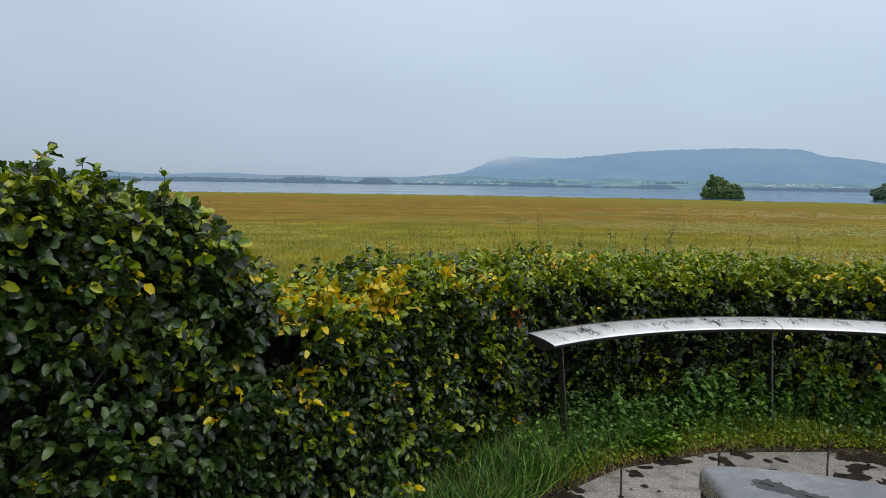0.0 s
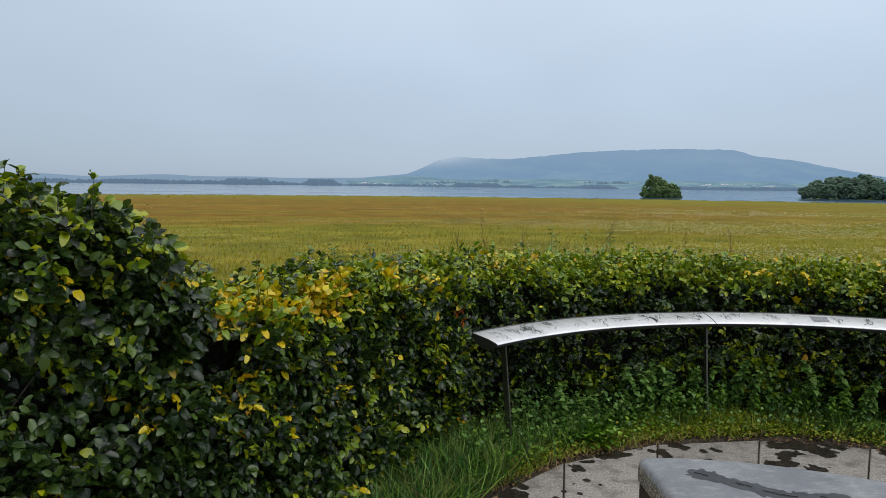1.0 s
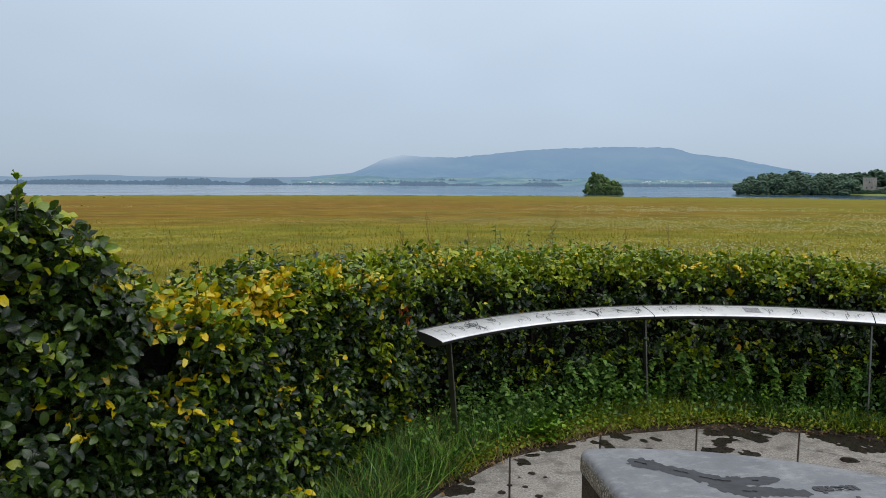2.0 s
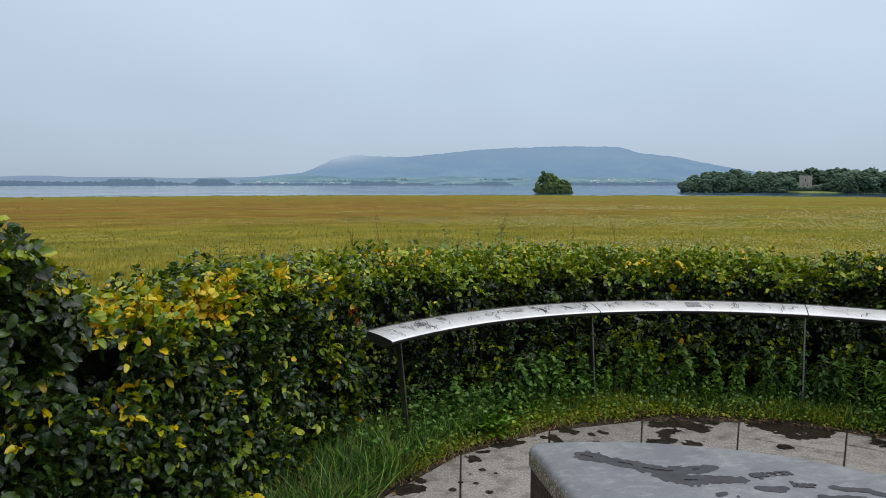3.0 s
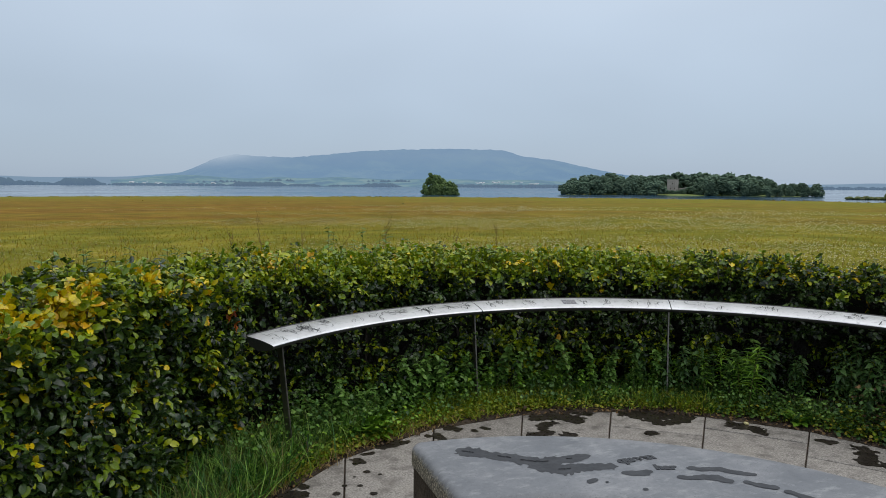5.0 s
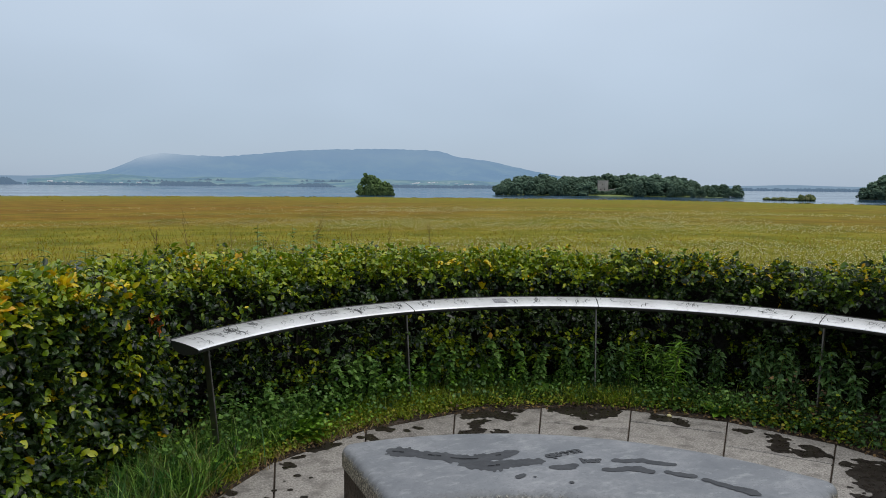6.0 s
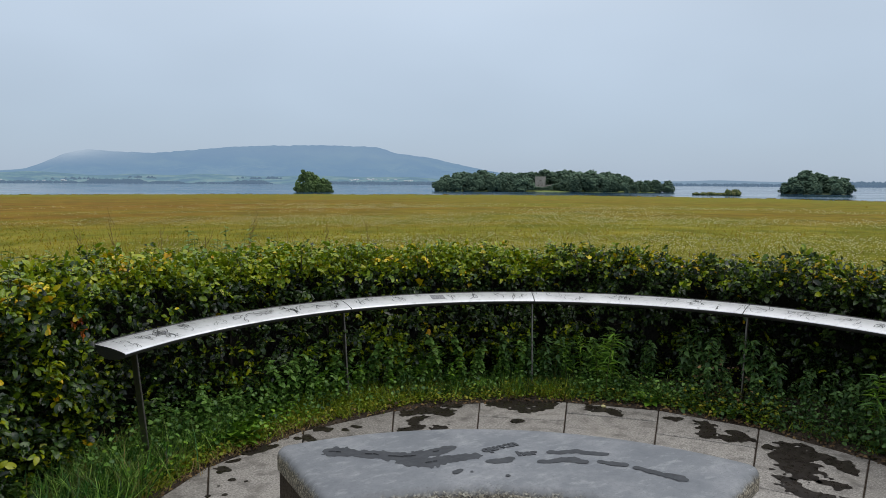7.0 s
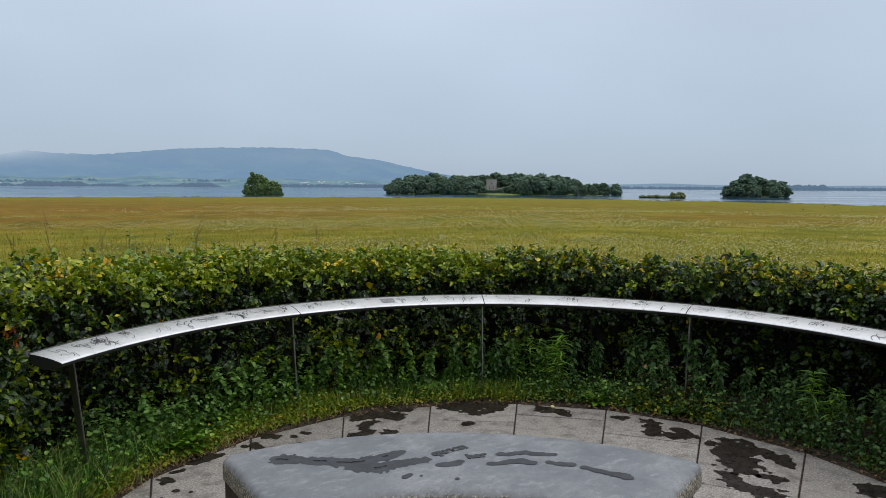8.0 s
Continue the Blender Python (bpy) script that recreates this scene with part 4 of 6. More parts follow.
WORDS = [
    [(1.295, 2.66, 0.046), (1.325, 2.64, 0.056), (1.37, 2.595, 0.034), (1.42, 2.55, 0.044), (1.485, 2.495, 0.047), (1.525, 2.445, 0.052), (1.55, 2.38, 0.060), (1.585, 2.335, 0.052), (1.645, 2.325, 0.044), (1.72, 2.31, 0.036), (1.775, 2.295, 0.036), (1.805, 2.285, 0.031)],
    [(1.59, 2.425, 0.044), (1.66, 2.42, 0.042), (1.72, 2.415, 0.039), (1.765, 2.42, 0.029)],
    [(1.83, 2.205, 0.020), (1.855, 2.19, 0.025), (1.89, 2.18, 0.026), (1.925, 2.185, 0.018)],
    [(2.115, 2.145, 0.020), (2.145, 2.12, 0.021), (2.18, 2.11, 0.021), (2.225, 2.085, 0.024), (2.255, 2.045, 0.021), (2.285, 2.015, 0.018), (2.305, 2.0, 0.017)],
    [(2.01, 2.085, 0.017), (2.04, 2.067, 0.020), (2.095, 2.055, 0.023), (2.14, 2.025, 0.030), (2.165, 1.99, 0.019)],
    [(2.226, 1.945, 0.017), (2.24, 1.92, 0.019), (2.27, 1.895, 0.020), (2.29, 1.875, 0.017)],
    [(2.308, 1.82, 0.018), (2.32, 1.785, 0.019), (2.34, 1.74, 0.019), (2.36, 1.70, 0.022), (2.375, 1.675, 0.030), (2.385, 1.645, 0.014)],
    [(1.64, 2.188, 0.015), (1.67, 2.193, 0.012)], [(1.803, 2.047, 0.011)], [(1.70, 2.158, 0.008)],
]
for i, s in enumerate(WORDS):
    wet_patch("wet_lettering", s, BENCH_TOP + 0.0008 + 0.0003 * i, "wet_bench_film", 0.0045, 0.40, 50 + 2.9 * i, seat, chain=True, fine=32.0)


def carved(text, x, y, size, turn):
    cu = bpy.data.curves.new("carved_word", "FONT")
    cu.body, cu.size, cu.extrude, cu.align_x, cu.align_y = text, size, 0.001, "CENTER", "CENTER"
    cu.offset = 0.004
    tmp = bpy.data.objects.new("carved_word", cu)
    me = bpy.data.meshes.new_from_object(tmp)
    bpy.data.objects.remove(tmp)
    me.materials.clear()
    me.materials.append(MATS["wet_bench_film"])
    ob = new("carved_word", me)
    ob.matrix_world = pose(x, y, BENCH_TOP + 0.002, 0, 0, turn)
    ob.parent = seat
    return tagged(ob, "carved word filled with rain")


carved("queen", 1.958, 2.312, 0.074, -4)
carved("her", 2.018, 2.19, 0.066, -20)


def groove(x, y, w, h, turn):
    bm = bmesh.new()
    box(bm, -w / 2, w / 2, -h / 2, h / 2, -0.001, 0.0012)
    ob = part("carved_stroke", bm, "worn_groove", seat)
    ob.matrix_world = pose(x, y, BENCH_TOP + 0.0034, 0, 0, turn)


# worn letter strokes that still show through the water
for x, y, w, h, turn in [(1.30, 2.66, 0.004, 0.03, 62), (1.322, 2.64, 0.022, 0.004, -38), (1.425, 2.55, 0.004, 0.032, 48), (1.45, 2.53, 0.004, 0.026, 40), (1.50, 2.475, 0.004, 0.036, 55), (1.525, 2.455, 0.004, 0.036, 50), (1.555, 2.44, 0.004, 0.03, 58), (1.58, 2.43, 0.022, 0.004, -12), (1.60, 2.335, 0.004, 0.03, 75), (1.63, 2.33, 0.018, 0.004, -20), (1.69, 2.42, 0.004, 0.026, 80)]:
    groove(x, y, w, h, turn)

# ---- hedge ----
LINE0, LINE_DIR = np.array([-2.35, 0.06]), unit(np.array([0.58, 0.81]))
LINE_LEN = float(np.linalg.norm(polar(C0, HEDGE_R, 128) - LINE0))
ARC0, ARC1 = 128.0, -48.0
ARC_LEN = radians(ARC0 - ARC1) * HEDGE_R
TOTAL = LINE_LEN + ARC_LEN
THICK = 0.62


def hedge_thick(s):
    """The clipped part beside the rail is thinner than the rest."""
    return np.interp(s, [0, 3.2, 3.7, LINE_LEN - 0.2, LINE_LEN + 0.6, TOTAL], [0.7, 0.62, 0.45, 0.45, THICK, THICK])


def hedge_base(s):
    """Point on the hedge's front foot and its outward normal, s metres along it."""
    s = np.asarray(s, float)
    line = LINE0 + LINE_DIR * s[:, None]
    ang = np.radians(ARC0) - (s - LINE_LEN) / HEDGE_R
    arc = C0 + HEDGE_R * np.stack([np.cos(ang), np.sin(ang)], -1)
    on = (s < LINE_LEN)[:, None]
    nrm = np.where(on, np.array([LINE_DIR[1], -LINE_DIR[0]]), -np.stack([np.cos(ang), np.sin(ang)], -1))
    return np.where(on, line, arc), nrm


def hedge_height(s, p):
    """Tall where it was left uncut, waist-high where it is clipped for the view."""
    low = np.interp(s, [0, LINE_LEN - 0.9, LINE_LEN, LINE_LEN + 0.8, LINE_LEN + 2.2, LINE_LEN + 3.4, TOTAL], [1.17, 1.15, 1.12, 1.09, 1.05, 1.01, 0.995])
    high = np.interp(p[:, 0], [-2.4, -1.3, -0.95, -0.84, -0.74, -0.68, -0.63, -0.52, -0.4], [1.66, 1.63, 1.58, 1.54, 1.44, 1.35, 1.26, 1.17, 0.0])
    w = 0.018 * np.sin(s * 5.1) + 0.018 * np.sin(s * 11.7 + 1) + 0.014 * np.sin(s * 23.0) + 0.030 * wobble(p, 2.1, 14.0)
    return np.where(s < LINE_LEN, np.maximum(high, low), low) + w


def undercut(s, z):
    """How far the foot of the hedge draws back under the rail where it is oldest."""
    return 0.27 * np.interp(s, [LINE_LEN + 4.4, LINE_LEN + 5.3], [0, 1]) * np.clip((0.82 - z) / 0.2, 0, 1)


def swell(s, z):
    """Below the rail the hedge grows forward again."""
    along = np.interp(s, [LINE_LEN + 0.6, LINE_LEN + 1.2, LINE_LEN + 3.4, LINE_LEN + 4.2], [0, 1, 1, 0])
    return 0.19 * along * np.clip((z - 0.08) / 0.15, 0, 1) * np.clip((0.66 - z) / 0.16, 0, 1)


def hedge_points(n, deep, s0=0.0, s1=None, top_share=0.42, behind=False):
    """Random places in the hedge's leafy skin, with the way the skin faces."""
    s = rng.uniform(s0, TOTAL if s1 is None else s1, n)
    p, nrm = hedge_base(s)
    h = hedge_height(s, p)
    q = rng.uniform(0.0, 1.0, n)
    on_top = rng.uniform(0, 1, n) < top_share
    d = rng.uniform(0, deep, n)
    bulge = 0.11 * wobble(np.c_[p, q * h], 2.6) + 0.11 * wobble(np.c_[p, q * h], 6.5, 5.0)
    z = np.where(on_top, h - d * 0.8 + 0.03 * wobble(p, 7.0, 2.0), 0.03 + q ** 0.9 * (h - 0.02))
    back = np.where(on_top, q * hedge_thick(s), d)
    round_off = np.where(on_top, 0.10 * np.clip(1 - back / 0.14, 0, 1) ** 2, 0.0)
    z = z - round_off
    tuck = np.where(~on_top, 0.10 * np.clip((z - (h - 0.16)) / 0.16, 0, 1) ** 2 + 0.06 * np.clip(1 - z / 0.25, 0, 1), 0)
    tuck = tuck + np.where(on_top, 0.0, undercut(s, z) - swell(s, z))
    if behind:
        nrm = -nrm
        p, bulge = p + nrm * (hedge_thick(s) - 0.04)[:, None], bulge * 0.4
    xy = p + nrm * (bulge - back - tuck)[:, None]
    up = np.where(on_top, 0.85, 0.28) + np.where(~on_top, 0.5 * np.clip((z - (h - 0.2)) / 0.2, 0, 1), 0)
    face = unit(np.c_[nrm * (1 - 0.6 * up)[:, None], up])
    return np.c_[xy, z], face, nrm, s, h, on_top, d


# places along the hedge where the leaves have turned
GOLDEN = [(-0.57, 2.68, 1.19, 0.14, 0.7), (-0.44, 2.88, 1.13, 0.12, 0.75), (-0.28, 3.10, 1.07, 0.10, 0.9), (-0.30, 3.15, 1.13, 0.10, 0.5), (0.03, 3.56, 1.14, 0.12, 0.75), (0.20, 3.80, 1.08, 0.10, 0.6), (-1.00, 2.12, 1.33, 0.05, 0.8), (-0.86, 2.31, 0.84, 0.05, 0.6), (-0.60, 2.68, 0.76, 0.07, 0.6), (-0.66, 2.60, 0.84, 0.05, 0.8), (-0.45, 2.85, 0.72, 0.10, 0.25), (-0.04, 3.45, 0.64, 0.06, 0.5)]


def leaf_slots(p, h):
    """0 green, 1 young or brightened, 2 yellow."""
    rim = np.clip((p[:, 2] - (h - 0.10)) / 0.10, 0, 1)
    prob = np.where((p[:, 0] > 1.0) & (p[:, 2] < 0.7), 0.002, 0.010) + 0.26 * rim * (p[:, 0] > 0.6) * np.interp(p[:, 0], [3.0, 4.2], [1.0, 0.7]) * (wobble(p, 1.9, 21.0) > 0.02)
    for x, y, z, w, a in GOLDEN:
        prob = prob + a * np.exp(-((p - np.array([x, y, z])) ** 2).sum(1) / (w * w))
    # Young share also stands for light: raised on top, cut at the right end.
    young_lit = np.interp(p[:, 0], [-0.7, -0.4, 0.5, 1.2, 2.5, 4.2], [0.03, 0.13, 0.16, 0.12, 0.12, 0.02]) + np.interp(p[:, 0], [-0.7, -0.5, 0.5, 0.9, 3.5, 4.3], [0.42, 0.55, 0.7, 1.1, 1.1, 0.35]) * np.clip((p[:, 2] - (h - 0.22)) / 0.18, 0, 1) + 0.10 * (wobble(p, 1.7, 9.0) > 0.28) * (p[:, 0] < 3.6) + 0.32 * ((p[:, 1] > 3.0) & (p[:, 0] > 1.2) & (p[:, 2] < 0.50) & (wobble(p, 2.6, 12.0) > -0.15))
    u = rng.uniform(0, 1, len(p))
    return np.where(u < prob, 2, np.where(u < prob + young_lit, 1, 0))


LEAVES = [leaf_shape(0.30, 0.22, (0.74, 1.0, 0.80), (0.16, 0.46, 0.82), wave=0.35), leaf_shape(0.12, 0.38, (0.78, 1.0, 0.74), (0.16, 0.44, 0.82), wave=0.9), leaf_shape(0.45, 0.05, (0.66, 1.0, 0.82), (0.18, 0.5, 0.84), wave=-0.8), leaf_shape(0.20, 0.55, (0.76, 1.0, 0.78), (0.16, 0.46, 0.82), wave=-0.4)]
OVAL, OVAL_AT = (0.60, 0.98, 0.95, 0.58), (0.12, 0.36, 0.64, 0.88)
FINE_LEAVES = [leaf_shape(0.30, 0.22, OVAL, OVAL_AT, 0.35), leaf_shape(0.12, 0.38, OVAL, OVAL_AT, 0.9), leaf_shape(0.45, 0.05, OVAL, OVAL_AT, -0.8), leaf_shape(0.20, 0.55, OVAL, OVAL_AT, -0.4)]
HOLE = np.array([-0.60, 2.50, 0.96])


def in_hole(p, grow):
    """A gap the size of a fist and more that goes deep into the hedge."""
    q = p - HOLE
    return ((q[:, 0] * 0.97 + q[:, 1] * 0.22) / (0.075 * grow)) ** 2 + (q[:, 2] / (0.07 * grow)) ** 2 < 1


def scatter_leaves(soup, n, deep, size, shapes=LEAVES, **span):
    """Sprays of leaves: short twigs that leave the skin, each with leaves set to either side."""
    p, face, nrm, s, h, on_top, d = hedge_points(n, deep, **span)
    gap = in_hole(p, 1.3)
    rag = wobble(p, 3.6, 4.0) + 0.6 * wobble(p, 8.5, 6.0)
    # Outer leaves thin out to the right, so the near-black sheet darkens it.
    keep = ~gap & ((rag > np.interp(p[:, 0], [-0.6, 0.3, 1.5, 3.3, 4.2], [-0.42, -0.36, -0.46, -0.32, -0.02])) | on_top | (d > 0.12))
    p, face, nrm, h, d = p[keep], face[keep], nrm[keep], h[keep], d[keep]
    n = len(p)
    side3 = np.c_[-nrm[:, 1], nrm[:, 0], np.zeros(n)]
    way = unit(face * 0.55 + side3 * rng.normal(0, 0.75, (n, 1)) + np.array([0, 0, 1.0]) * rng.normal(-0.05, 0.45, (n, 1)))
    plane = unit(face * 0.45 + np.array([0, 0, 0.75]) + rng.normal(0, 0.40, (n, 3)))
    plane = unit(plane - way * (plane * way).sum(1, keepdims=True))
    across = np.cross(way, plane)
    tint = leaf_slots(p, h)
    for j in range(6):
        sgn = 1 if j % 2 else -1
        along = (j - 1.5) * 0.017 * size / 0.06
        o = p + way * along + rng.normal(0, 0.006, (n, 3))
        tip = unit(way * (0.55 + 0.12 * j) + across * sgn * rng.uniform(0.5, 1.0, (n, 1)) * (0.25 if j == 5 else 1.0) + np.array([0, 0, -0.28]) + rng.normal(0, 0.18, (n, 3)))
        normal = unit(plane + rng.normal(0, 0.36, (n, 3)))
        length = size * rng.uniform(0.62, 1.2, n)
        frames = leaf_frames(normal, tip, length, length * rng.uniform(0.54, 0.72, n))
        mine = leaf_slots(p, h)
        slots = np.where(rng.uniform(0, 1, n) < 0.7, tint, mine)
        kind = rng.integers(0, len(LEAVES), n)
        some = rng.uniform(0, 1, n) < 0.88
        for k, shape in enumerate(shapes):
            sel = (kind == k) & some
            soup.add(shape, o[sel], frames[sel], slots[sel])


hedge = thing("hedge", "dense clipped beech hedge, dark green with yellowing leaves", "hedge")
foliage = Soup()
scatter_leaves(foliage, 10800, 0.18, 0.040, FINE_LEAVES, s0=0.5, s1=LINE_LEN, top_share=0.28)
scatter_leaves(foliage, 2600, 0.28, 0.046, FINE_LEAVES, s0=0.0, s1=LINE_LEN, top_share=0.2)
scatter_leaves(foliage, 11000, 0.17, 0.037, s0=LINE_LEN - 0.2, s1=TOTAL - 1.2, top_share=0.5)
scatter_leaves(foliage, 1700, 0.26, 0.052, s0=LINE_LEN - 0.2, s1=TOTAL, top_share=0.4)

# upright shoots that stick out of the clipped top
twigs = bmesh.new()
s = np.concatenate([rng.uniform(1.0, 2.75, 70), rng.uniform(2.75, LINE_LEN, 70), rng.uniform(LINE_LEN, TOTAL - 1, 300)])
base, nrm = hedge_base(s)
top = hedge_height(s, base)
for k in range(len(s)):
    tall = 0.58 if s[k] < 2.75 else 0.62
    b = base[k] - nrm[k] * rng.uniform(0.02, 0.9) * float(hedge_thick(s[k]))
    ln = rng.uniform(0.05, 0.14) * tall
    lean = rng.normal(0, 0.25, 2)
    p0, p1 = np.array([*b, top[k] - 0.12]), np.array([b[0] + lean[0] * ln, b[1] + lean[1] * ln, top[k] + ln])
    tube_bm([tuple(p0), tuple((p0 + p1) / 2 + rng.normal(0, 0.006, 3)), tuple(p1)], [0.0024, 0.0016, 0.0008], 4, twigs)
    m = max(6, int(ln * 130))
    f = np.r_[1.0, 0.97, rng.uniform(0.3, 1.0, m - 2)]
    o = p0 + (p1 - p0) * f[:, None]
    tip = unit(np.c_[rng.normal(0, 1, (m, 2)), rng.uniform(0.1, 0.9, m)])
    normal = unit(np.c_[-tip[:, :2] * 0.5, np.full(m, 0.8)] + rng.normal(0, 0.3, (m, 3)))
    ll = 0.036 * rng.uniform(0.55, 1.2, m)
    u = rng.uniform(0, 1, m)
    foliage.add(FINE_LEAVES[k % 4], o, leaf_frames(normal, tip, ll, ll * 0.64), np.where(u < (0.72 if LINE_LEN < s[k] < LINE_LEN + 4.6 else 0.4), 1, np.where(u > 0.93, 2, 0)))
o = np.array([0.43, 3.97, 0.82]) + rng.normal(0, 1, (14, 3)) * np.array([0.02, 0.015, 0.035])
tip = unit(np.c_[rng.normal(0, 0.35, (14, 2)), np.ones(14)])
foliage.add(LEAVES[2], o, leaf_frames(unit(np.array([0.3, -0.9, 0.3]) + rng.normal(0, 0.3, (14, 3))), tip, np.full(14, 0.05), np.full(14, 0.016)), 3)
ob = new("foliage", foliage.mesh("foliage", ["hedge_leaf", "hedge_leaf_young_lit", "hedge_leaf_yellow", "hedge_leaf_red"]))
ob.parent = hedge
tagged(ob, "mass of dark green and yellowing leaves", kind="stuff")

# grey twigs that run through the leaves
for k in range(240):
    q, face, nn, ss, hh, ot, dd = hedge_points(1, 0.1, s0=0.9, s1=TOTAL - 1.0, top_share=0.1)
    p0 = q[0] - face[0] * 0.10
    way = unit(face[0] * 0.5 + rng.normal(0, 0.6, 3) + np.array([0, 0, 0.4]))
    ln = rng.uniform(0.12, 0.3)
    if p0[2] + way[2] * ln > hh[0] + 0.02:
        ln = max(0.03, (hh[0] + 0.02 - p0[2]) / max(way[2], 0.2))
    tube_bm([tuple(p0), tuple(p0 + way * ln * 0.5 + rng.normal(0, 0.012, 3)), tuple(p0 + way * ln)], [0.0035, 0.0028, 0.0016], 4, twigs)
for k in range(46):
    s1 = np.array([rng.uniform(0.6, TOTAL - 1)])
    b, nn = hedge_base(s1)
    b = b[0] - nn[0] * (rng.uniform(0.18, 0.3) + 1.15 * float(undercut(s1, np.array([0.3]))[0]))
    tube_bm([(b[0], b[1], -0.03), (b[0] + rng.normal(0, 0.03), b[1] + rng.normal(0, 0.03), 0.4), (b[0] + rng.normal(0, 0.07), b[1] + rng.normal(0, 0.07), 0.85)], [0.016, 0.012, 0.006], 6, twigs)
tagged(part("twig_tangle", twigs, "twig_bark", hedge, "bare grey-brown stems and twigs"), kind="stuff")

# the inside of the hedge: its shade is put into one near-black sheet
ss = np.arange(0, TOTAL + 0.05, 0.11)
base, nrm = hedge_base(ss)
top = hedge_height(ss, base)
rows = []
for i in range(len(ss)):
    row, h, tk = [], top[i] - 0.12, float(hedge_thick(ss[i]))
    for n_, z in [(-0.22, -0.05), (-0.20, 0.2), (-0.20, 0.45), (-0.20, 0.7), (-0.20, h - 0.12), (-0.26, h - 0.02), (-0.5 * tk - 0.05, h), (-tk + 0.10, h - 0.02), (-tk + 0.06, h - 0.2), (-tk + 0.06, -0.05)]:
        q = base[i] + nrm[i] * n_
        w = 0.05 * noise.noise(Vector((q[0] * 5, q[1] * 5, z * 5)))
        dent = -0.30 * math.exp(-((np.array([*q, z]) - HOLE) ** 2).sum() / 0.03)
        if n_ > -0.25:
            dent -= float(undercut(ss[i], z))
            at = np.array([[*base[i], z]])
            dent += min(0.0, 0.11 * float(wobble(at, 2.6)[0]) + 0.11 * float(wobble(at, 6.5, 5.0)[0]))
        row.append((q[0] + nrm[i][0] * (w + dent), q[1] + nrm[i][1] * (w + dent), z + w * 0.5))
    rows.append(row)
part("inner_tangle", grid_bm(rows), "inside_shade", hedge, "near-black sheet that paints the shaded inside of the hedge")

# single leaves that can be picked out on the stretch nearest the path
leaf_meshes = []
for k, shape in enumerate(FINE_LEAVES):
    for mat in ("single_leaf", "single_leaf_young"):
        one = Soup()
        one.add(shape, np.zeros((1, 3)), np.eye(3)[None])
        leaf_meshes.append(one.mesh("leaf", [mat]))
p, face, nrm, s, h, on_top, d = hedge_points(420, 0.02, s0=1.1, s1=3.2, top_share=0.1)
far_from_hole = ~in_hole(p, 1.5)
n_made = 0
for k in np.nonzero(far_from_hole)[0]:
    if n_made == 290:
        break
    normal = unit(face[k] + rng.normal(0, 0.35, 3))[None]
    tip = unit(np.array([*(nrm[k] * 0.4), -0.6]) + rng.normal(0, 0.5, 3))[None]
    ln = np.array([0.040 * rng.uniform(0.75, 1.25)])
    f = leaf_frames(normal, tip, ln, ln * 0.64)[0]
    ob = new("leaf", leaf_meshes[2 * int(rng.integers(0, 4)) + int(rng.uniform() < 0.10)])
    q = p[k] + face[k] * 0.012
    ob.matrix_world = Matrix([[*f[0], q[0]], [*f[1], q[1]], [*f[2], q[2]], [0, 0, 0, 1]])
    ob.parent = hedge
    n_made += 1

# ---- the bed between paving and hedge: soil, litter, moss and grass ----
rows = []
for i in range(57):
    deg = 150 - i * 3.6
    row = []
    for r in np.linspace(PAVE_R - 0.03, 2.95, 14):
        x, y = polar(C0, r, deg)
        z = 0.004 + 0.02 * noise.noise(Vector((x * 6, y * 6, 0))) + 0.03 * min(1, max(0, (r - PAVE_R) / 0.3)) - (0.03 if r < PAVE_R else 0)
        row.append((x, y, z))
    rows.append(row)
tagged(smooth(part("soil_bed", grid_bm(rows), "soil")), "dark damp soil bed between paving and hedge", "soil", kind="structure")
rows = [[(*(LINE0 + LINE_DIR * (a * 4.9 / 30) + np.array([LINE_DIR[1], -LINE_DIR[0]]) * b), 0.006 + 0.02 * noise.noise(Vector((a, b * 5, 2)))) for b in np.linspace(-0.3, 0.42, 9)] for a in range(31)]
tagged(smooth(part("soil_verge", grid_bm(rows), "soil")), "dark damp soil at the foot of the hedge", "soil", kind="structure")


def bed_points(n, deg0, deg1, r0, r1):
    deg, r = rng.uniform(deg0, deg1, n), rng.uniform(r0, r1, n)
    return np.stack([C0[0] + r * np.cos(np.radians(deg)), C0[1] + r * np.sin(np.radians(deg)), np.full(n, 0.005)], -1)


BLADES = [blade_shape(b) for b in (0.25, 0.55, 0.9)]


def grass(soup, p, height, width, slot, tuft=1, spread=0.03, bend_out=0.3):
    p = np.repeat(p, tuft, 0)
    n = len(p)
    off = rng.normal(0, spread, (n, 2))
    o = p + np.c_[off, np.zeros(n)]
    hh = height * rng.uniform(0.45, 1.2, n)
    f = blade_frames(rng.uniform(0, 6.283, n), hh, width * rng.uniform(0.7, 1.3, n), rng.normal(0, bend_out, (n, 2)))
    kind = rng.integers(0, 3, n)
    for k in range(3):
        soup.add(BLADES[k], o[kind == k], f[kind == k], slot)


def patchy(p, level):
    """Keeps the points that lie in patches."""
    return p[wobble(p, 3.3, 8.0) > level]


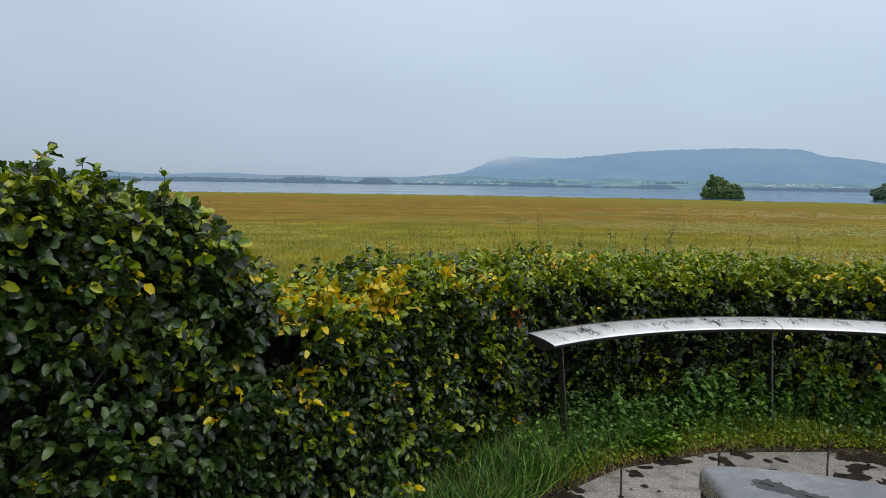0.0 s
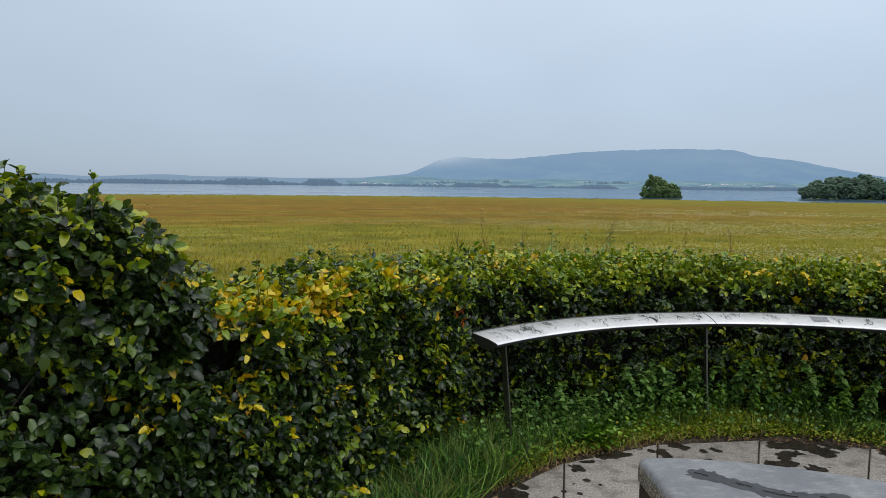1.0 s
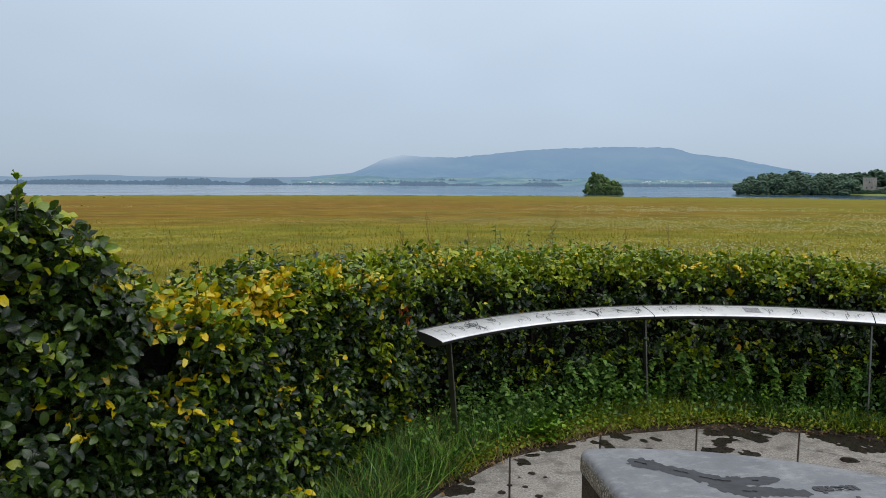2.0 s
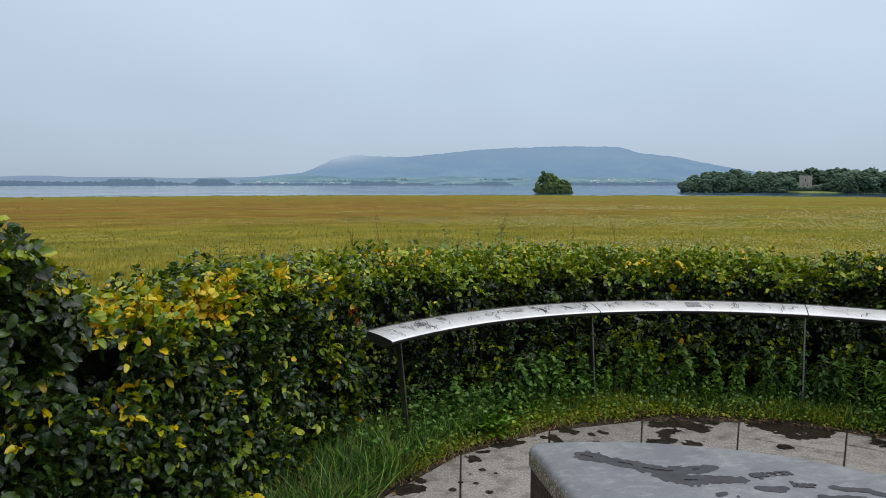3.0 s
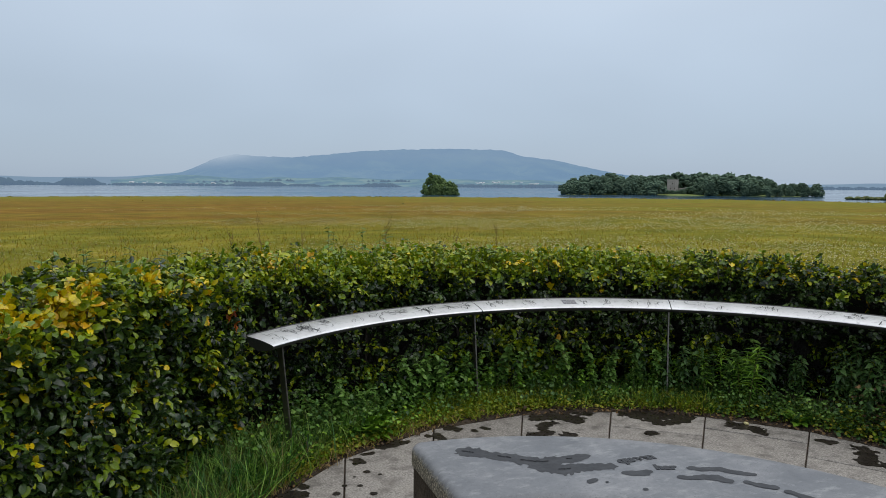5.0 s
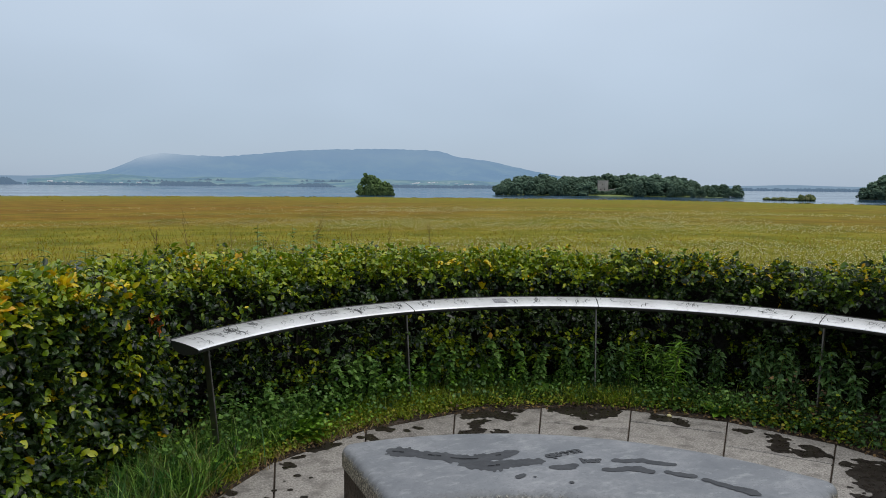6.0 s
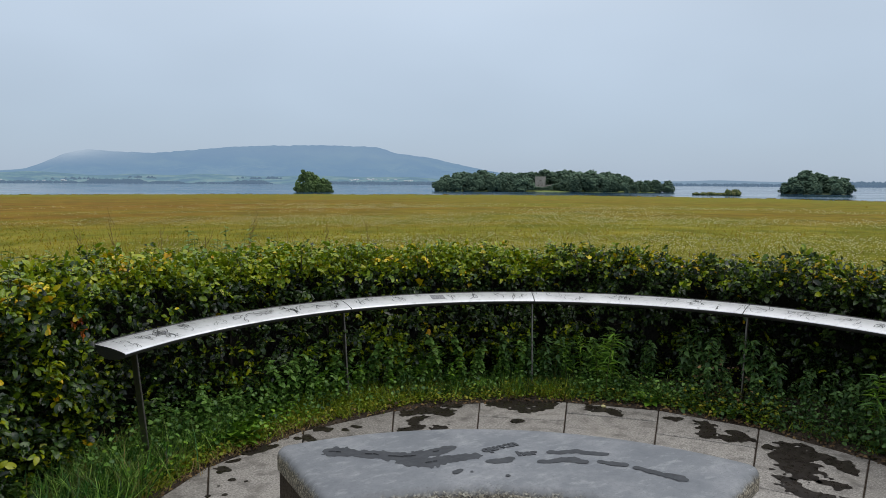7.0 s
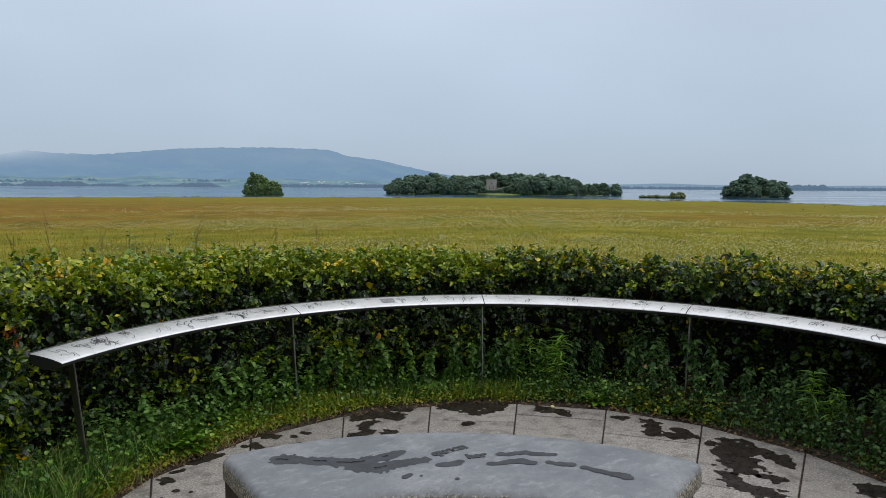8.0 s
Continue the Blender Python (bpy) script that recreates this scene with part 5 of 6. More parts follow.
verge = Soup()
t = rng.uniform(2.2, LINE_LEN + 0.1, 330)
off = rng.uniform(-0.02, 0.46, 330)
lp = np.c_[LINE0 + LINE_DIR * t[:, None] + np.array([LINE_DIR[1], -LINE_DIR[0]]) * off[:, None], np.zeros(330)]
lp = lp[(np.linalg.norm(lp[:, :2] - C0, axis=1) > PAVE_R + 0.02)]
grass(verge, lp, 0.26, 0.0078, 0, tuft=15, spread=0.03, bend_out=0.35)
grass(verge, bed_points(150, 110, 140, PAVE_R + 0.10, 2.62), 0.24, 0.0055, 0, tuft=12, spread=0.03)
grass(verge, patchy(bed_points(520, 40, 112, PAVE_R + 0.06, 2.66), 0.0), 0.10, 0.0045, 1, tuft=10, spread=0.035, bend_out=0.6)
grass(verge, patchy(bed_points(170, 60, 104, PAVE_R + 0.18, 2.7), 0.1), 0.20, 0.005, 0, tuft=9, spread=0.03, bend_out=0.4)
grass(verge, bed_points(120, 32, 60, PAVE_R + 0.10, 2.66), 0.16, 0.005, 0, tuft=10, spread=0.03, bend_out=0.4)
grass(verge, bed_points(120, -25, 40, PAVE_R + 0.06, 2.5), 0.09, 0.0045, 1, tuft=8, spread=0.03, bend_out=0.5)
grass(verge, bed_points(90, 98, 138, PAVE_R - 0.01, PAVE_R + 0.12), 0.09, 0.004, 2, tuft=9, spread=0.03, bend_out=0.7)
grass(verge, bed_points(300, 86, 134, PAVE_R + 0.03, 2.48), 0.10, 0.0045, 1, tuft=9, spread=0.03, bend_out=0.6)
grass(verge, lp[::7], 0.30, 0.004, 2, tuft=5, spread=0.05, bend_out=0.5)
grass(verge, patchy(bed_points(420, 46, 84, PAVE_R + 0.08, 2.60), -0.1), 0.13, 0.0048, 1, tuft=10, spread=0.03, bend_out=0.4)
grass(verge, bed_points(160, 46, 80, PAVE_R + 0.1, 2.60), 0.16, 0.005, 0, tuft=10, spread=0.03, bend_out=0.4)
grass(verge, bed_points(140, 84, 100, PAVE_R + 0.14, 2.62), 0.17, 0.0048, 1, tuft=10, spread=0.03, bend_out=0.4)
tagged(new("verge_grass", verge.mesh("verge_grass", ["lush_grass", "short_grass", "dry_grass"])), "long green grass with dry blades beside the hedge", "grass", kind="stuff")

# low creeping leaves, moss and litter
cover = Soup()


def creeping(p, size, slot, lift):
    n = len(p)
    normal = unit(np.c_[rng.normal(0, 0.45, (n, 2)), np.ones(n)])
    tip = unit(np.c_[rng.normal(0, 1, (n, 2)), rng.normal(0.1, 0.3, n)])
    ll = size * rng.uniform(0.6, 1.3, n)
    o = p + np.c_[np.zeros((n, 2)), np.abs(rng.normal(0, lift, n)) + 0.006]
    cover.add(LEAVES[0], o, leaf_frames(normal, tip, ll, ll * 0.8), slot)


creeping(bed_points(2600, 62, 128, PAVE_R + 0.02, 2.50), 0.020, 0, 0.03)
creeping(bed_points(800, 25, 62, PAVE_R + 0.02, 2.6), 0.020, 0, 0.05)
creeping(bed_points(1200, 46, 100, PAVE_R + 0.08, 2.62), 0.024, 4, 0.07)
creeping(bed_points(1900, 26, 48, PAVE_R + 0.04, 2.6), 0.024, 4, 0.08)
creeping(bed_points(3000, -25, 30, PAVE_R + 0.0, 2.5), 0.026, 3, 0.10)
creeping(bed_points(900, 14, 30, PAVE_R + 0.02, 2.5), 0.024, 0, 0.08)
creeping(bed_points(1900, 98, 135, PAVE_R + 0.03, 2.75), 0.026, 1, 0.06)
creeping(bed_points(2600, 88, 124, 2.36, 2.8), 0.030, 4, 0.14)
creeping(bed_points(1500, 104, 136, PAVE_R + 0.12, 2.7), 0.024, 4, 0.12)
creeping(patchy(bed_points(700, 40, 110, PAVE_R + 0.03, 2.5), 0.05), 0.026, 2, 0.02)
creeping(patchy(bed_points(1800, 40, 100, PAVE_R + 0.1, 2.66), 0.0), 0.030, 3, 0.08)
creeping(bed_points(900, 110, 132, PAVE_R + 0.02, PAVE_R + 0.16), 0.020, 0, 0.03)
creeping(bed_points(850, -30, 138, PAVE_R - 0.05, PAVE_R + 0.08), 0.020, 2, 0.004)
creeping(bed_points(2200, 44, 128, PAVE_R + 0.02, PAVE_R + 0.22), 0.017, 0, 0.03)
creeping(bed_points(240, 18, 28, PAVE_R + 0.08, 2.5), 0.022, 2, 0.14)
tagged(new("ground_cover", cover.mesh("ground_cover", ["cover_leaf", "weed_leaf", "litter_leaf", "nettle_leaf", "herb_leaf"])), "creeping weeds, moss and dead leaves on the soil", "ground cover", kind="stuff")


# ---- weeds ----
def stem_with_leaves(name, height, pairs, leaf_len, leaf_wide, droop, material, seed, lean=0.12, whorl=2, rise=0.2):
    """Two meshes, stem and leaves, of an upright weed rooted at the origin."""
    r = np.random.default_rng(seed)
    l = r.normal(0, lean, 2) * height
    pts = [np.array([l[0] * f * f, l[1] * f * f, height * f]) for f in np.linspace(0, 1, 7)]
    bm = tube_bm([tuple(p - np.array([0, 0, 0.03 if i == 0 else 0])) for i, p in enumerate(pts)], [0.0045 * (1 - 0.75 * i / 6) for i in range(7)], 5)
    stem = bpy.data.meshes.new("stem")
    bm.to_mesh(stem)
    bm.free()
    stem.materials.append(MATS["stem"])
    soup = Soup()
    for i in range(pairs):
        f = 0.12 + 0.86 * i / (pairs - 1)
        p = np.array([l[0] * f * f, l[1] * f * f, height * f])
        grow = math.sin(math.pi * min(1, 0.25 + 0.8 * (1 - f))) ** 0.7
        for w in range(whorl):
            a = i * 1.57 + w * 6.283 / whorl + r.normal(0, 0.5)
            tip = unit(np.array([math.cos(a), math.sin(a), rise + r.normal(0, 0.15)]))
            nn = unit(np.array([-math.cos(a) * rise, -math.sin(a) * rise, 1.0]) + r.normal(0, 0.28, 3))
            ln = np.array([leaf_len * grow * r.uniform(0.6, 1.2)])
            soup.add(leaf_shape(0.18, droop, (0.8, 1.0, 0.5), (0.16, 0.4, 0.75)), p[None], leaf_frames(nn[None], tip[None], ln, ln * leaf_wide))
    return stem, soup.mesh("leaves", [material])


def plant(kinds, name, x, y, scale, turn, label, category, group="", z=0.01):
    e = thing(name, label, category, group)
    e.matrix_world = pose(x, y, z, 0, 0, turn) @ Matrix.Scale(scale, 4)
    for nm, me in zip(("stem", "leaves"), kinds):
        new(nm, me).parent = e
    return e


NETTLE = [stem_with_leaves("nettle", 0.48, 18, 0.062, 0.60, 0.5, "nettle_leaf", 60 + k, whorl=3, rise=0.0) for k in range(4)]
for k in range(105):
    deg = rng.uniform(-28, 31)
    r = rng.uniform(2.30, 2.74) - 0.06 * (deg < 5)
    x, y = polar(C0, r, deg)
    plant(NETTLE[k % 4], "nettle", x, y, rng.uniform(0.65, 1.15) * (0.75 if r < 2.4 else 1.0) * (0.78 if deg < 16 else 1.0), rng.uniform(0, 360), "dark green stinging nettle growing under the rail", "nettle", "nettles under the rail")
for k in range(26):
    deg = rng.uniform(34, 62)
    x, y = polar(C0, rng.uniform(2.42, 2.72), deg)
    plant(NETTLE[k % 4], "nettle", x, y, rng.uniform(0.5, 0.95), rng.uniform(0, 360), "green leafy weed growing under the rail", "weed", "weeds under the rail")
TALL = [stem_with_leaves("tall_weed", 1.12, 34, 0.066, 0.46, 0.4, "herb_leaf", 70 + k, lean=0.05, rise=0.3) for k in range(3)]
LIGHT = [stem_with_leaves("weed", 0.38, 20, 0.046, 0.80, 0.4, "herb_leaf", 75 + k, lean=0.22, whorl=3, rise=0.1) for k in range(3)]
for k in range(100):
    deg = rng.uniform(40, 119)
    x, y = polar(C0, rng.uniform(2.46, 2.62), deg)
    plant(LIGHT[k % 3], "weed", x, y, rng.uniform(0.45, 1.2), rng.uniform(0, 360), "fresh green leafy weed at the hedge foot", "weed", "weeds at the hedge foot")
BRIGHT = [stem_with_leaves("weed", 0.38, 13, 0.062, 0.70, 0.4, "weed_leaf", 85 + k, whorl=3, rise=0.12) for k in range(3)]
for k in range(64):
    deg = rng.uniform(48, 98)
    x, y = polar(C0, rng.uniform(2.44, 2.68), deg)
    plant(BRIGHT[k % 3], "weed", x, y, rng.uniform(0.4, 0.85), rng.uniform(0, 360), "bright green leafy weed at the hedge foot", "weed", "weeds at the hedge foot")
FIREWEED = [stem_with_leaves("willowherb", 0.46, 22, 0.10, 0.16, 0.5, "weed_leaf", 80 + k, whorl=3, rise=0.35) for k in range(3)]
for k, (deg, r, sc) in enumerate(((43.0, 2.33, 1.05), (44.5, 2.42, 0.85), (41.5, 2.40, 0.9), (50.0, 2.48, 0.8), (0.5, 2.36, 1.0), (-1.5, 2.42, 0.8), (47.5, 2.55, 0.9))):
    x, y = polar(C0, r, deg)
    plant(FIREWEED[k % 3], "willowherb", x, y, sc, 40 * k, "bright green willowherb with whorls of narrow leaves", "weed", "willowherbs")

# a dock with broad leaves at the paving's edge
DOCK = []
for k in range(3):
    soup = Soup()
    r = np.random.default_rng(90 + k)
    for i in range(20):
        a = i * 2.4 + r.normal(0, 0.2)
        rise = r.uniform(0.35, 2.2)
        tip = unit(np.array([math.cos(a), math.sin(a), rise]))
        nn = unit(np.array([-math.cos(a) * rise, -math.sin(a) * rise, 1.0]) + r.normal(0, 0.15, 3))
        ln = np.array([r.uniform(0.08, 0.19)])
        soup.add(leaf_shape(0.2, 0.5, (0.7, 1.0, 0.7), wave=0.8), np.array([[0.02 * math.cos(a), 0.02 * math.sin(a), 0.01]]), leaf_frames(nn[None], tip[None], ln, ln * 0.62))
    bm = tube_bm([(0, 0, -0.02), (0, 0, 0.03), (0.004, 0, 0.07)], [0.008, 0.006, 0.003], 6)
    st = bpy.data.meshes.new("stem")
    bm.to_mesh(st)
    bm.free()
    st.materials.append(MATS["stem"])
    DOCK.append((st, soup.mesh("leaves", ["weed_leaf"])))
for k, (x, y, sc) in enumerate(((1.17, 4.02, 0.75), (1.26, 4.05, 0.9), (1.33, 4.09, 0.8), (1.22, 4.16, 1.1), (1.12, 4.12, 0.7), (1.34, 4.22, 0.9), (4.02, 3.22, 0.6), (3.2, 4.1, 0.6), (3.05, 4.25, 0.75), (4.3, 2.75, 0.6))):
    plant(DOCK[k % 3], "dock_plant", x, y, sc, 50 * k, "broad-leaved green dock at the edge of the paving", "weed", "docks")

# ---- meadow beyond the hedge ----
field = Soup()
n = 100000
az = np.radians(rng.uniform(-42, 80, n))
dist = 8.0 * (70 / 8.0) ** (rng.uniform(0, 1, n) ** 1.15)
x, y = dist * np.sin(az), dist * np.cos(az)
lx = (x - LINE0[0]) * LINE_DIR[1] - (y - LINE0[1]) * LINE_DIR[0]
ok = (np.hypot(x - C0[0], y - C0[1]) > HEDGE_R + THICK + 0.05) & ((lx < -0.75) | ((x - LINE0[0]) * LINE_DIR[0] + (y - LINE0[1]) * LINE_DIR[1] > LINE_LEN))
x, y, dist, az = x[ok], y[ok], dist[ok], az[ok]
n = len(x)
p = np.stack([x, y, ground_z(x, y) - 0.02], -1)
rus = wobble(np.c_[x * 0.5, y], 0.09, 1.0) + 0.35 * wobble(np.c_[x, y], 0.5, 3.0) + np.clip((0.35 - np.degrees(az) * 0.008), -0.4, 0.5) + np.clip((dist - 18) / 40, -0.3, 0.3)
slot = np.where(rus + rng.normal(0, 0.25, n) > 0.34, 1, 0)
slot = np.where(rng.uniform(0, 1, n) < 0.08 * np.interp(dist, [10, 30], [2.2, 0.8]) + 0.25 * np.clip(wobble(np.c_[x * 0.6, y], 0.22, 12.0), 0, 1), 2, slot)
slot = np.where(rng.uniform(0, 1, n) < 0.03 + 0.25 * np.clip(wobble(np.c_[x * 0.5, y], 0.16, 17.0) - 0.1, 0, 1), 3, slot)
hh = rng.uniform(0.06, 0.18, n) * np.interp(dist, [8, 20, 45, 70], [1.2, 1.0, 0.45, 0.15]) * np.where(rng.uniform(0, 1, n) < 0.06, 1.8, 1.0)
fr = blade_frames(rng.uniform(0, 6.283, n), hh, 0.004 + 0.0006 * dist, rng.normal(0, 0.45, (n, 2)))
kind = rng.integers(0, 3, n)
for k in range(3):
    field.add(BLADES[k], p[kind == k], fr[kind == k], slot[kind == k])
tagged(new("meadow_grass", field.mesh("meadow_grass", ["field_green", "field_russet", "dry_grass", "field_dark"])), "tall meadow grass, olive green and rust brown", "grass", kind="stuff")

# long flowering grass close behind the hedge, its tips above the clipped top
long_grass = Soup()
n = 5200
az = rng.uniform(-16, 84, n)
ca, sa = np.cos(np.radians(az)), np.sin(np.radians(az))
back = sa * C0[0] + ca * C0[1]
reach = back + np.sqrt(np.maximum(back ** 2 - C0 @ C0 + (HEDGE_R + THICK + 0.25) ** 2, 0.0))
dist = np.maximum(reach, 4.6) + rng.uniform(0, 1, n) ** 1.5 * 5.0
x, y = dist * sa, dist * ca
lx = (x - LINE0[0]) * LINE_DIR[1] - (y - LINE0[1]) * LINE_DIR[0]
ok = (lx < -0.8) | ((x - LINE0[0]) * LINE_DIR[0] + (y - LINE0[1]) * LINE_DIR[1] > LINE_LEN)
ok &= wobble(np.c_[x, y], 1.1, 31.0) > -0.25
x, y, dist = x[ok], y[ok], dist[ok]
n = len(x)
hh = np.interp(dist, [4.6, 7.0, 11.0], [0.92, 0.74, 0.42]) * rng.uniform(0.55, 1.15, n)
fr = blade_frames(rng.uniform(0, 6.283, n), hh, rng.uniform(0.004, 0.008, n), rng.normal(0, 0.14, (n, 2)))
slot = rng.choice(4, n, p=[0.42, 0.22, 0.16, 0.20])
for k in range(3):
    pick = np.arange(n) % 3 == k
    long_grass.add(BLADES[0 if k else 1], np.stack([x, y, ground_z(x, y) - 0.03], -1)[pick], fr[pick], slot[pick])
tagged(new("long_grass", long_grass.mesh("long_grass", ["field_green", "field_russet", "dry_grass", "field_dark"])), "long seeding grass standing close behind the hedge", "grass", kind="stuff")

fringe = Soup()
n = 3200
az = rng.uniform(-45, 85, n)
dist = np.where(rng.uniform(0, 1, n) < 0.95, shore(az) + 5 * np.sin(az * 0.9) + 3 * np.sin(az * 2.3 + 1) - rng.uniform(0, 14, n), rng.uniform(60, 420, n))
ok = wobble(np.c_[az * 1.2, dist * 0.02], 1.0, 2.0) > -0.05
az, dist = az[ok], dist[ok]
n = len(az)
x, y = dist * np.sin(np.radians(az)), dist * np.cos(np.radians(az))
hh = rng.uniform(0.12, 0.5, n) * np.clip(dist / 300, 0.35, 1)
fr = blade_frames(rng.uniform(0, 6.283, n), hh, rng.uniform(0.4, 1.6, n) * np.clip(dist / 300, 0.2, 1))
fringe.add(BLADES[0], np.stack([x, y, ground_z(x, y) - 0.03], -1), fr, (rng.uniform(0, 1, n) < 0.72).astype(int))
tagged(new("shore_rushes", fringe.mesh("shore_rushes", ["nettle_leaf", "field_russet"])), "dark rushes and tussocks along the lake shore", "rushes", kind="stuff")

OCTA = (np.array([(1, 0, 0), (0, 1, 0), (-1, 0, 0), (0, -1, 0), (0, 0, 0.6), (0, 0, -0.6)], float), [(0, 1, 4), (1, 2, 4), (2, 3, 4), (3, 0, 4), (1, 0, 5), (2, 1, 5), (3, 2, 5), (0, 3, 5)], np.zeros((6, 2)))
n = 56000
az = rng.uniform(-25, 80, n)
dist = 8 * (85 / 8) ** rng.uniform(0, 1, n)
x, y = dist * np.sin(np.radians(az)), dist * np.cos(np.radians(az))
dens = np.clip(np.interp(az, [0, 14, 30], [-0.25, -0.08, 0.06]) + 2.4 * wobble(np.c_[x * 0.4, y], 0.13, 6.0) + 1.2 * wobble(np.c_[x * 0.6, y], 0.6, 9.0) - 0.12 + np.clip((az - 10) / 60, -0.25, 0.35) + np.exp(-((dist - 26) / 16) ** 2) * 0.35, 0, 1)
ok = (rng.uniform(0, 1, n) < dens) & (np.hypot(x - C0[0], y - C0[1]) > HEDGE_R + THICK + 0.3)
x, y, dist = x[ok], y[ok], dist[ok]
n = len(x)
sz = (rng.uniform(0.004, 0.008, n) + 0.00062 * dist) * np.interp(np.degrees(np.arctan2(x, y)), [0, 25], [0.6, 1.0])
m = np.zeros((n, 3, 3))
m[:, 0, 0], m[:, 1, 1], m[:, 2, 2] = sz, sz, sz
flowers = Soup()
flowers.add(OCTA, np.stack([x, y, ground_z(x, y) + rng.uniform(0.10, 0.24, n)], -1), m)
tagged(new("white_flowers", flowers.mesh("white_flowers", ["flower_white"])), "drifts of small white meadow flowers", "flowers", kind="stuff")


def seed_stalk(seed, height):
    """A dry flowering stalk: a stem with side shoots and knots of seed."""
    r = np.random.default_rng(seed)
    bm = tube_bm([(0, 0, -0.05), (0.01, 0, height * 0.5), (r.normal(0, 0.04), r.normal(0, 0.04), height)], [0.005, 0.004, 0.0018], 5)
    for k in range(6):
        z = height * r.uniform(0.55, 0.95)
        a = r.uniform(0, 6.28)
        tube_bm([(0.01, 0, z), (0.03 * math.cos(a), 0.03 * math.sin(a), z + 0.06), (0.05 * math.cos(a), 0.05 * math.sin(a), z + 0.14)], [0.0025, 0.002, 0.001], 4, bm)
    stem = bpy.data.meshes.new("stem")
    bm.to_mesh(stem)
    bm.free()
    stem.materials.append(MATS["dry_stem"])
    soup = Soup()
    n = 70
    z = height * r.uniform(0.5, 1.04, n)
    o = np.stack([r.normal(0.005, 0.018, n), r.normal(0, 0.018, n), z], -1)
    m = np.tile(np.eye(3), (n, 1, 1)) * r.uniform(0.003, 0.006, (n, 1, 1))
    soup.add(OCTA, o, m)
    return stem, soup.mesh("seed_head", ["dry_stem"])


STALKS = [seed_stalk(120 + k, h) for k, h in enumerate((1.15, 1.3, 0.95))]
for k, (az, d, sc) in enumerate(((9.0, 6.6, 1.15), (5.5, 6.4, 0.95), (13.6, 6.2, 0.95), (14.6, 6.3, 1.0), (16.6, 6.5, 1.02), (18.5, 6.4, 0.95), (20.5, 6.9, 0.95), (-1.0, 5.6, 0.85), (-0.4, 5.7, 0.9), (0.8, 5.5, 0.8), (27.5, 7.6, 0.95), (29.0, 8.2, 0.9), (3.5, 6.0, 0.85), (24.0, 7.5, 0.9), (33.0, 8.4, 0.85), (45.0, 8.6, 0.8), (11.5, 7.5, 0.9), (7.5, 7.4, 0.9))):
    x, y = at_bearing(az, d)
    e = thing("seed_stalk", "thin brown dry weed stalk gone to seed", "weed", "dry stalks behind the hedge")
    e.matrix_world = pose(x, y, float(ground_z(np.array(x), np.array(y))), rng.normal(0, 4), rng.normal(0, 4), 37 * k) @ Matrix.Scale(sc, 4)
    for nm, me in zip(("stem", "seed_head"), STALKS[k % 3]):
        ob = new(nm, me)
        ob.parent = e
        if nm == "seed_head":
            tagged(ob, kind="stuff")
# leafy weeds that overtop the hedge from behind
for k, (az, d, sc) in enumerate(((13.6, 5.45, 2.75), (14.4, 5.5, 2.6), (15.4, 5.55, 2.5), (16.6, 5.6, 2.7), (17.6, 5.6, 2.5), (18.8, 5.7, 2.65), (20.0, 5.75, 2.5), (-8.6, 3.75, 2.35), (-7.6, 3.9, 2.45), (-6.4, 4.0, 2.5), (-5.2, 4.1, 2.35), (-3.8, 4.2, 2.45), (-2.4, 4.35, 2.4), (-1.0, 4.5, 2.45), (0.8, 4.6, 2.4), (12.2, 5.4, 2.4), (21.5, 5.85, 2.4), (-9.8, 3.7, 2.3), (-4.6, 4.3, 2.5), (-11.2, 3.6, 2.3), (-8.0, 3.6, 2.4), (-6.9, 3.7, 2.3), (-5.8, 3.8, 2.35), (-3.0, 4.0, 2.3), (-10.4, 3.9, 2.4), (2.2, 4.7, 2.4), (3.6, 4.9, 2.35))):
    x, y = at_bearing(az, d)
    plant(TALL[k % 3], "tall_weed", x, y, sc * (0.455 if az < 5 else 0.425), 61 * k, "leafy green weed growing up behind the hedge", "weed", "weeds behind the hedge", z=-0.02)

# litter: a few twigs and a pale pebble on the soil
for k in range(14):
    deg = rng.uniform(15, 95)
    x, y = polar(C0, rng.uniform(PAVE_R - 0.04, PAVE_R + 0.10), deg)
    a, ln = rng.uniform(0, 6.28), rng.uniform(0.04, 0.12)
    bm = tube_bm([(0, 0, 0), (ln * 0.5 * math.cos(a), ln * 0.5 * math.sin(a), 0.004), (ln * math.cos(a + 0.2), ln * math.sin(a + 0.2), 0)], [0.0028, 0.0024, 0.001], 5)
    ob = part("fallen_twig", bm, "twig_bark" if k % 2 else "dry_grass")
    ob.location = (x, y, 0.012)
    tagged(ob, "dry broken twig lying at the paving edge", "twig", "fallen twigs")
bm = bmesh.new()
bmesh.ops.create_icosphere(bm, subdivisions=2, radius=0.018)
for vtx in bm.verts:
    vtx.co *= 1 + 0.25 * noise.noise(vtx.co * 60)
    vtx.co.z *= 0.6
ob = smooth(part("pebble", bm, "flower_white"))
ob.location = (3.70, 3.36, 0.010)
tagged(ob, "small pale pebble on the paving edge", "pebble")

# the leafy back of the hedge, towards the meadow
rear = Soup()
scatter_leaves(rear, 2400, 0.10, 0.06, top_share=0.0, behind=True)
ob = new("back_foliage", rear.mesh("back_foliage", ["hedge_leaf", "hedge_leaf_young_lit", "hedge_leaf_yellow"]))
ob.parent = hedge
tagged(ob, "mass of dark green leaves", kind="stuff")

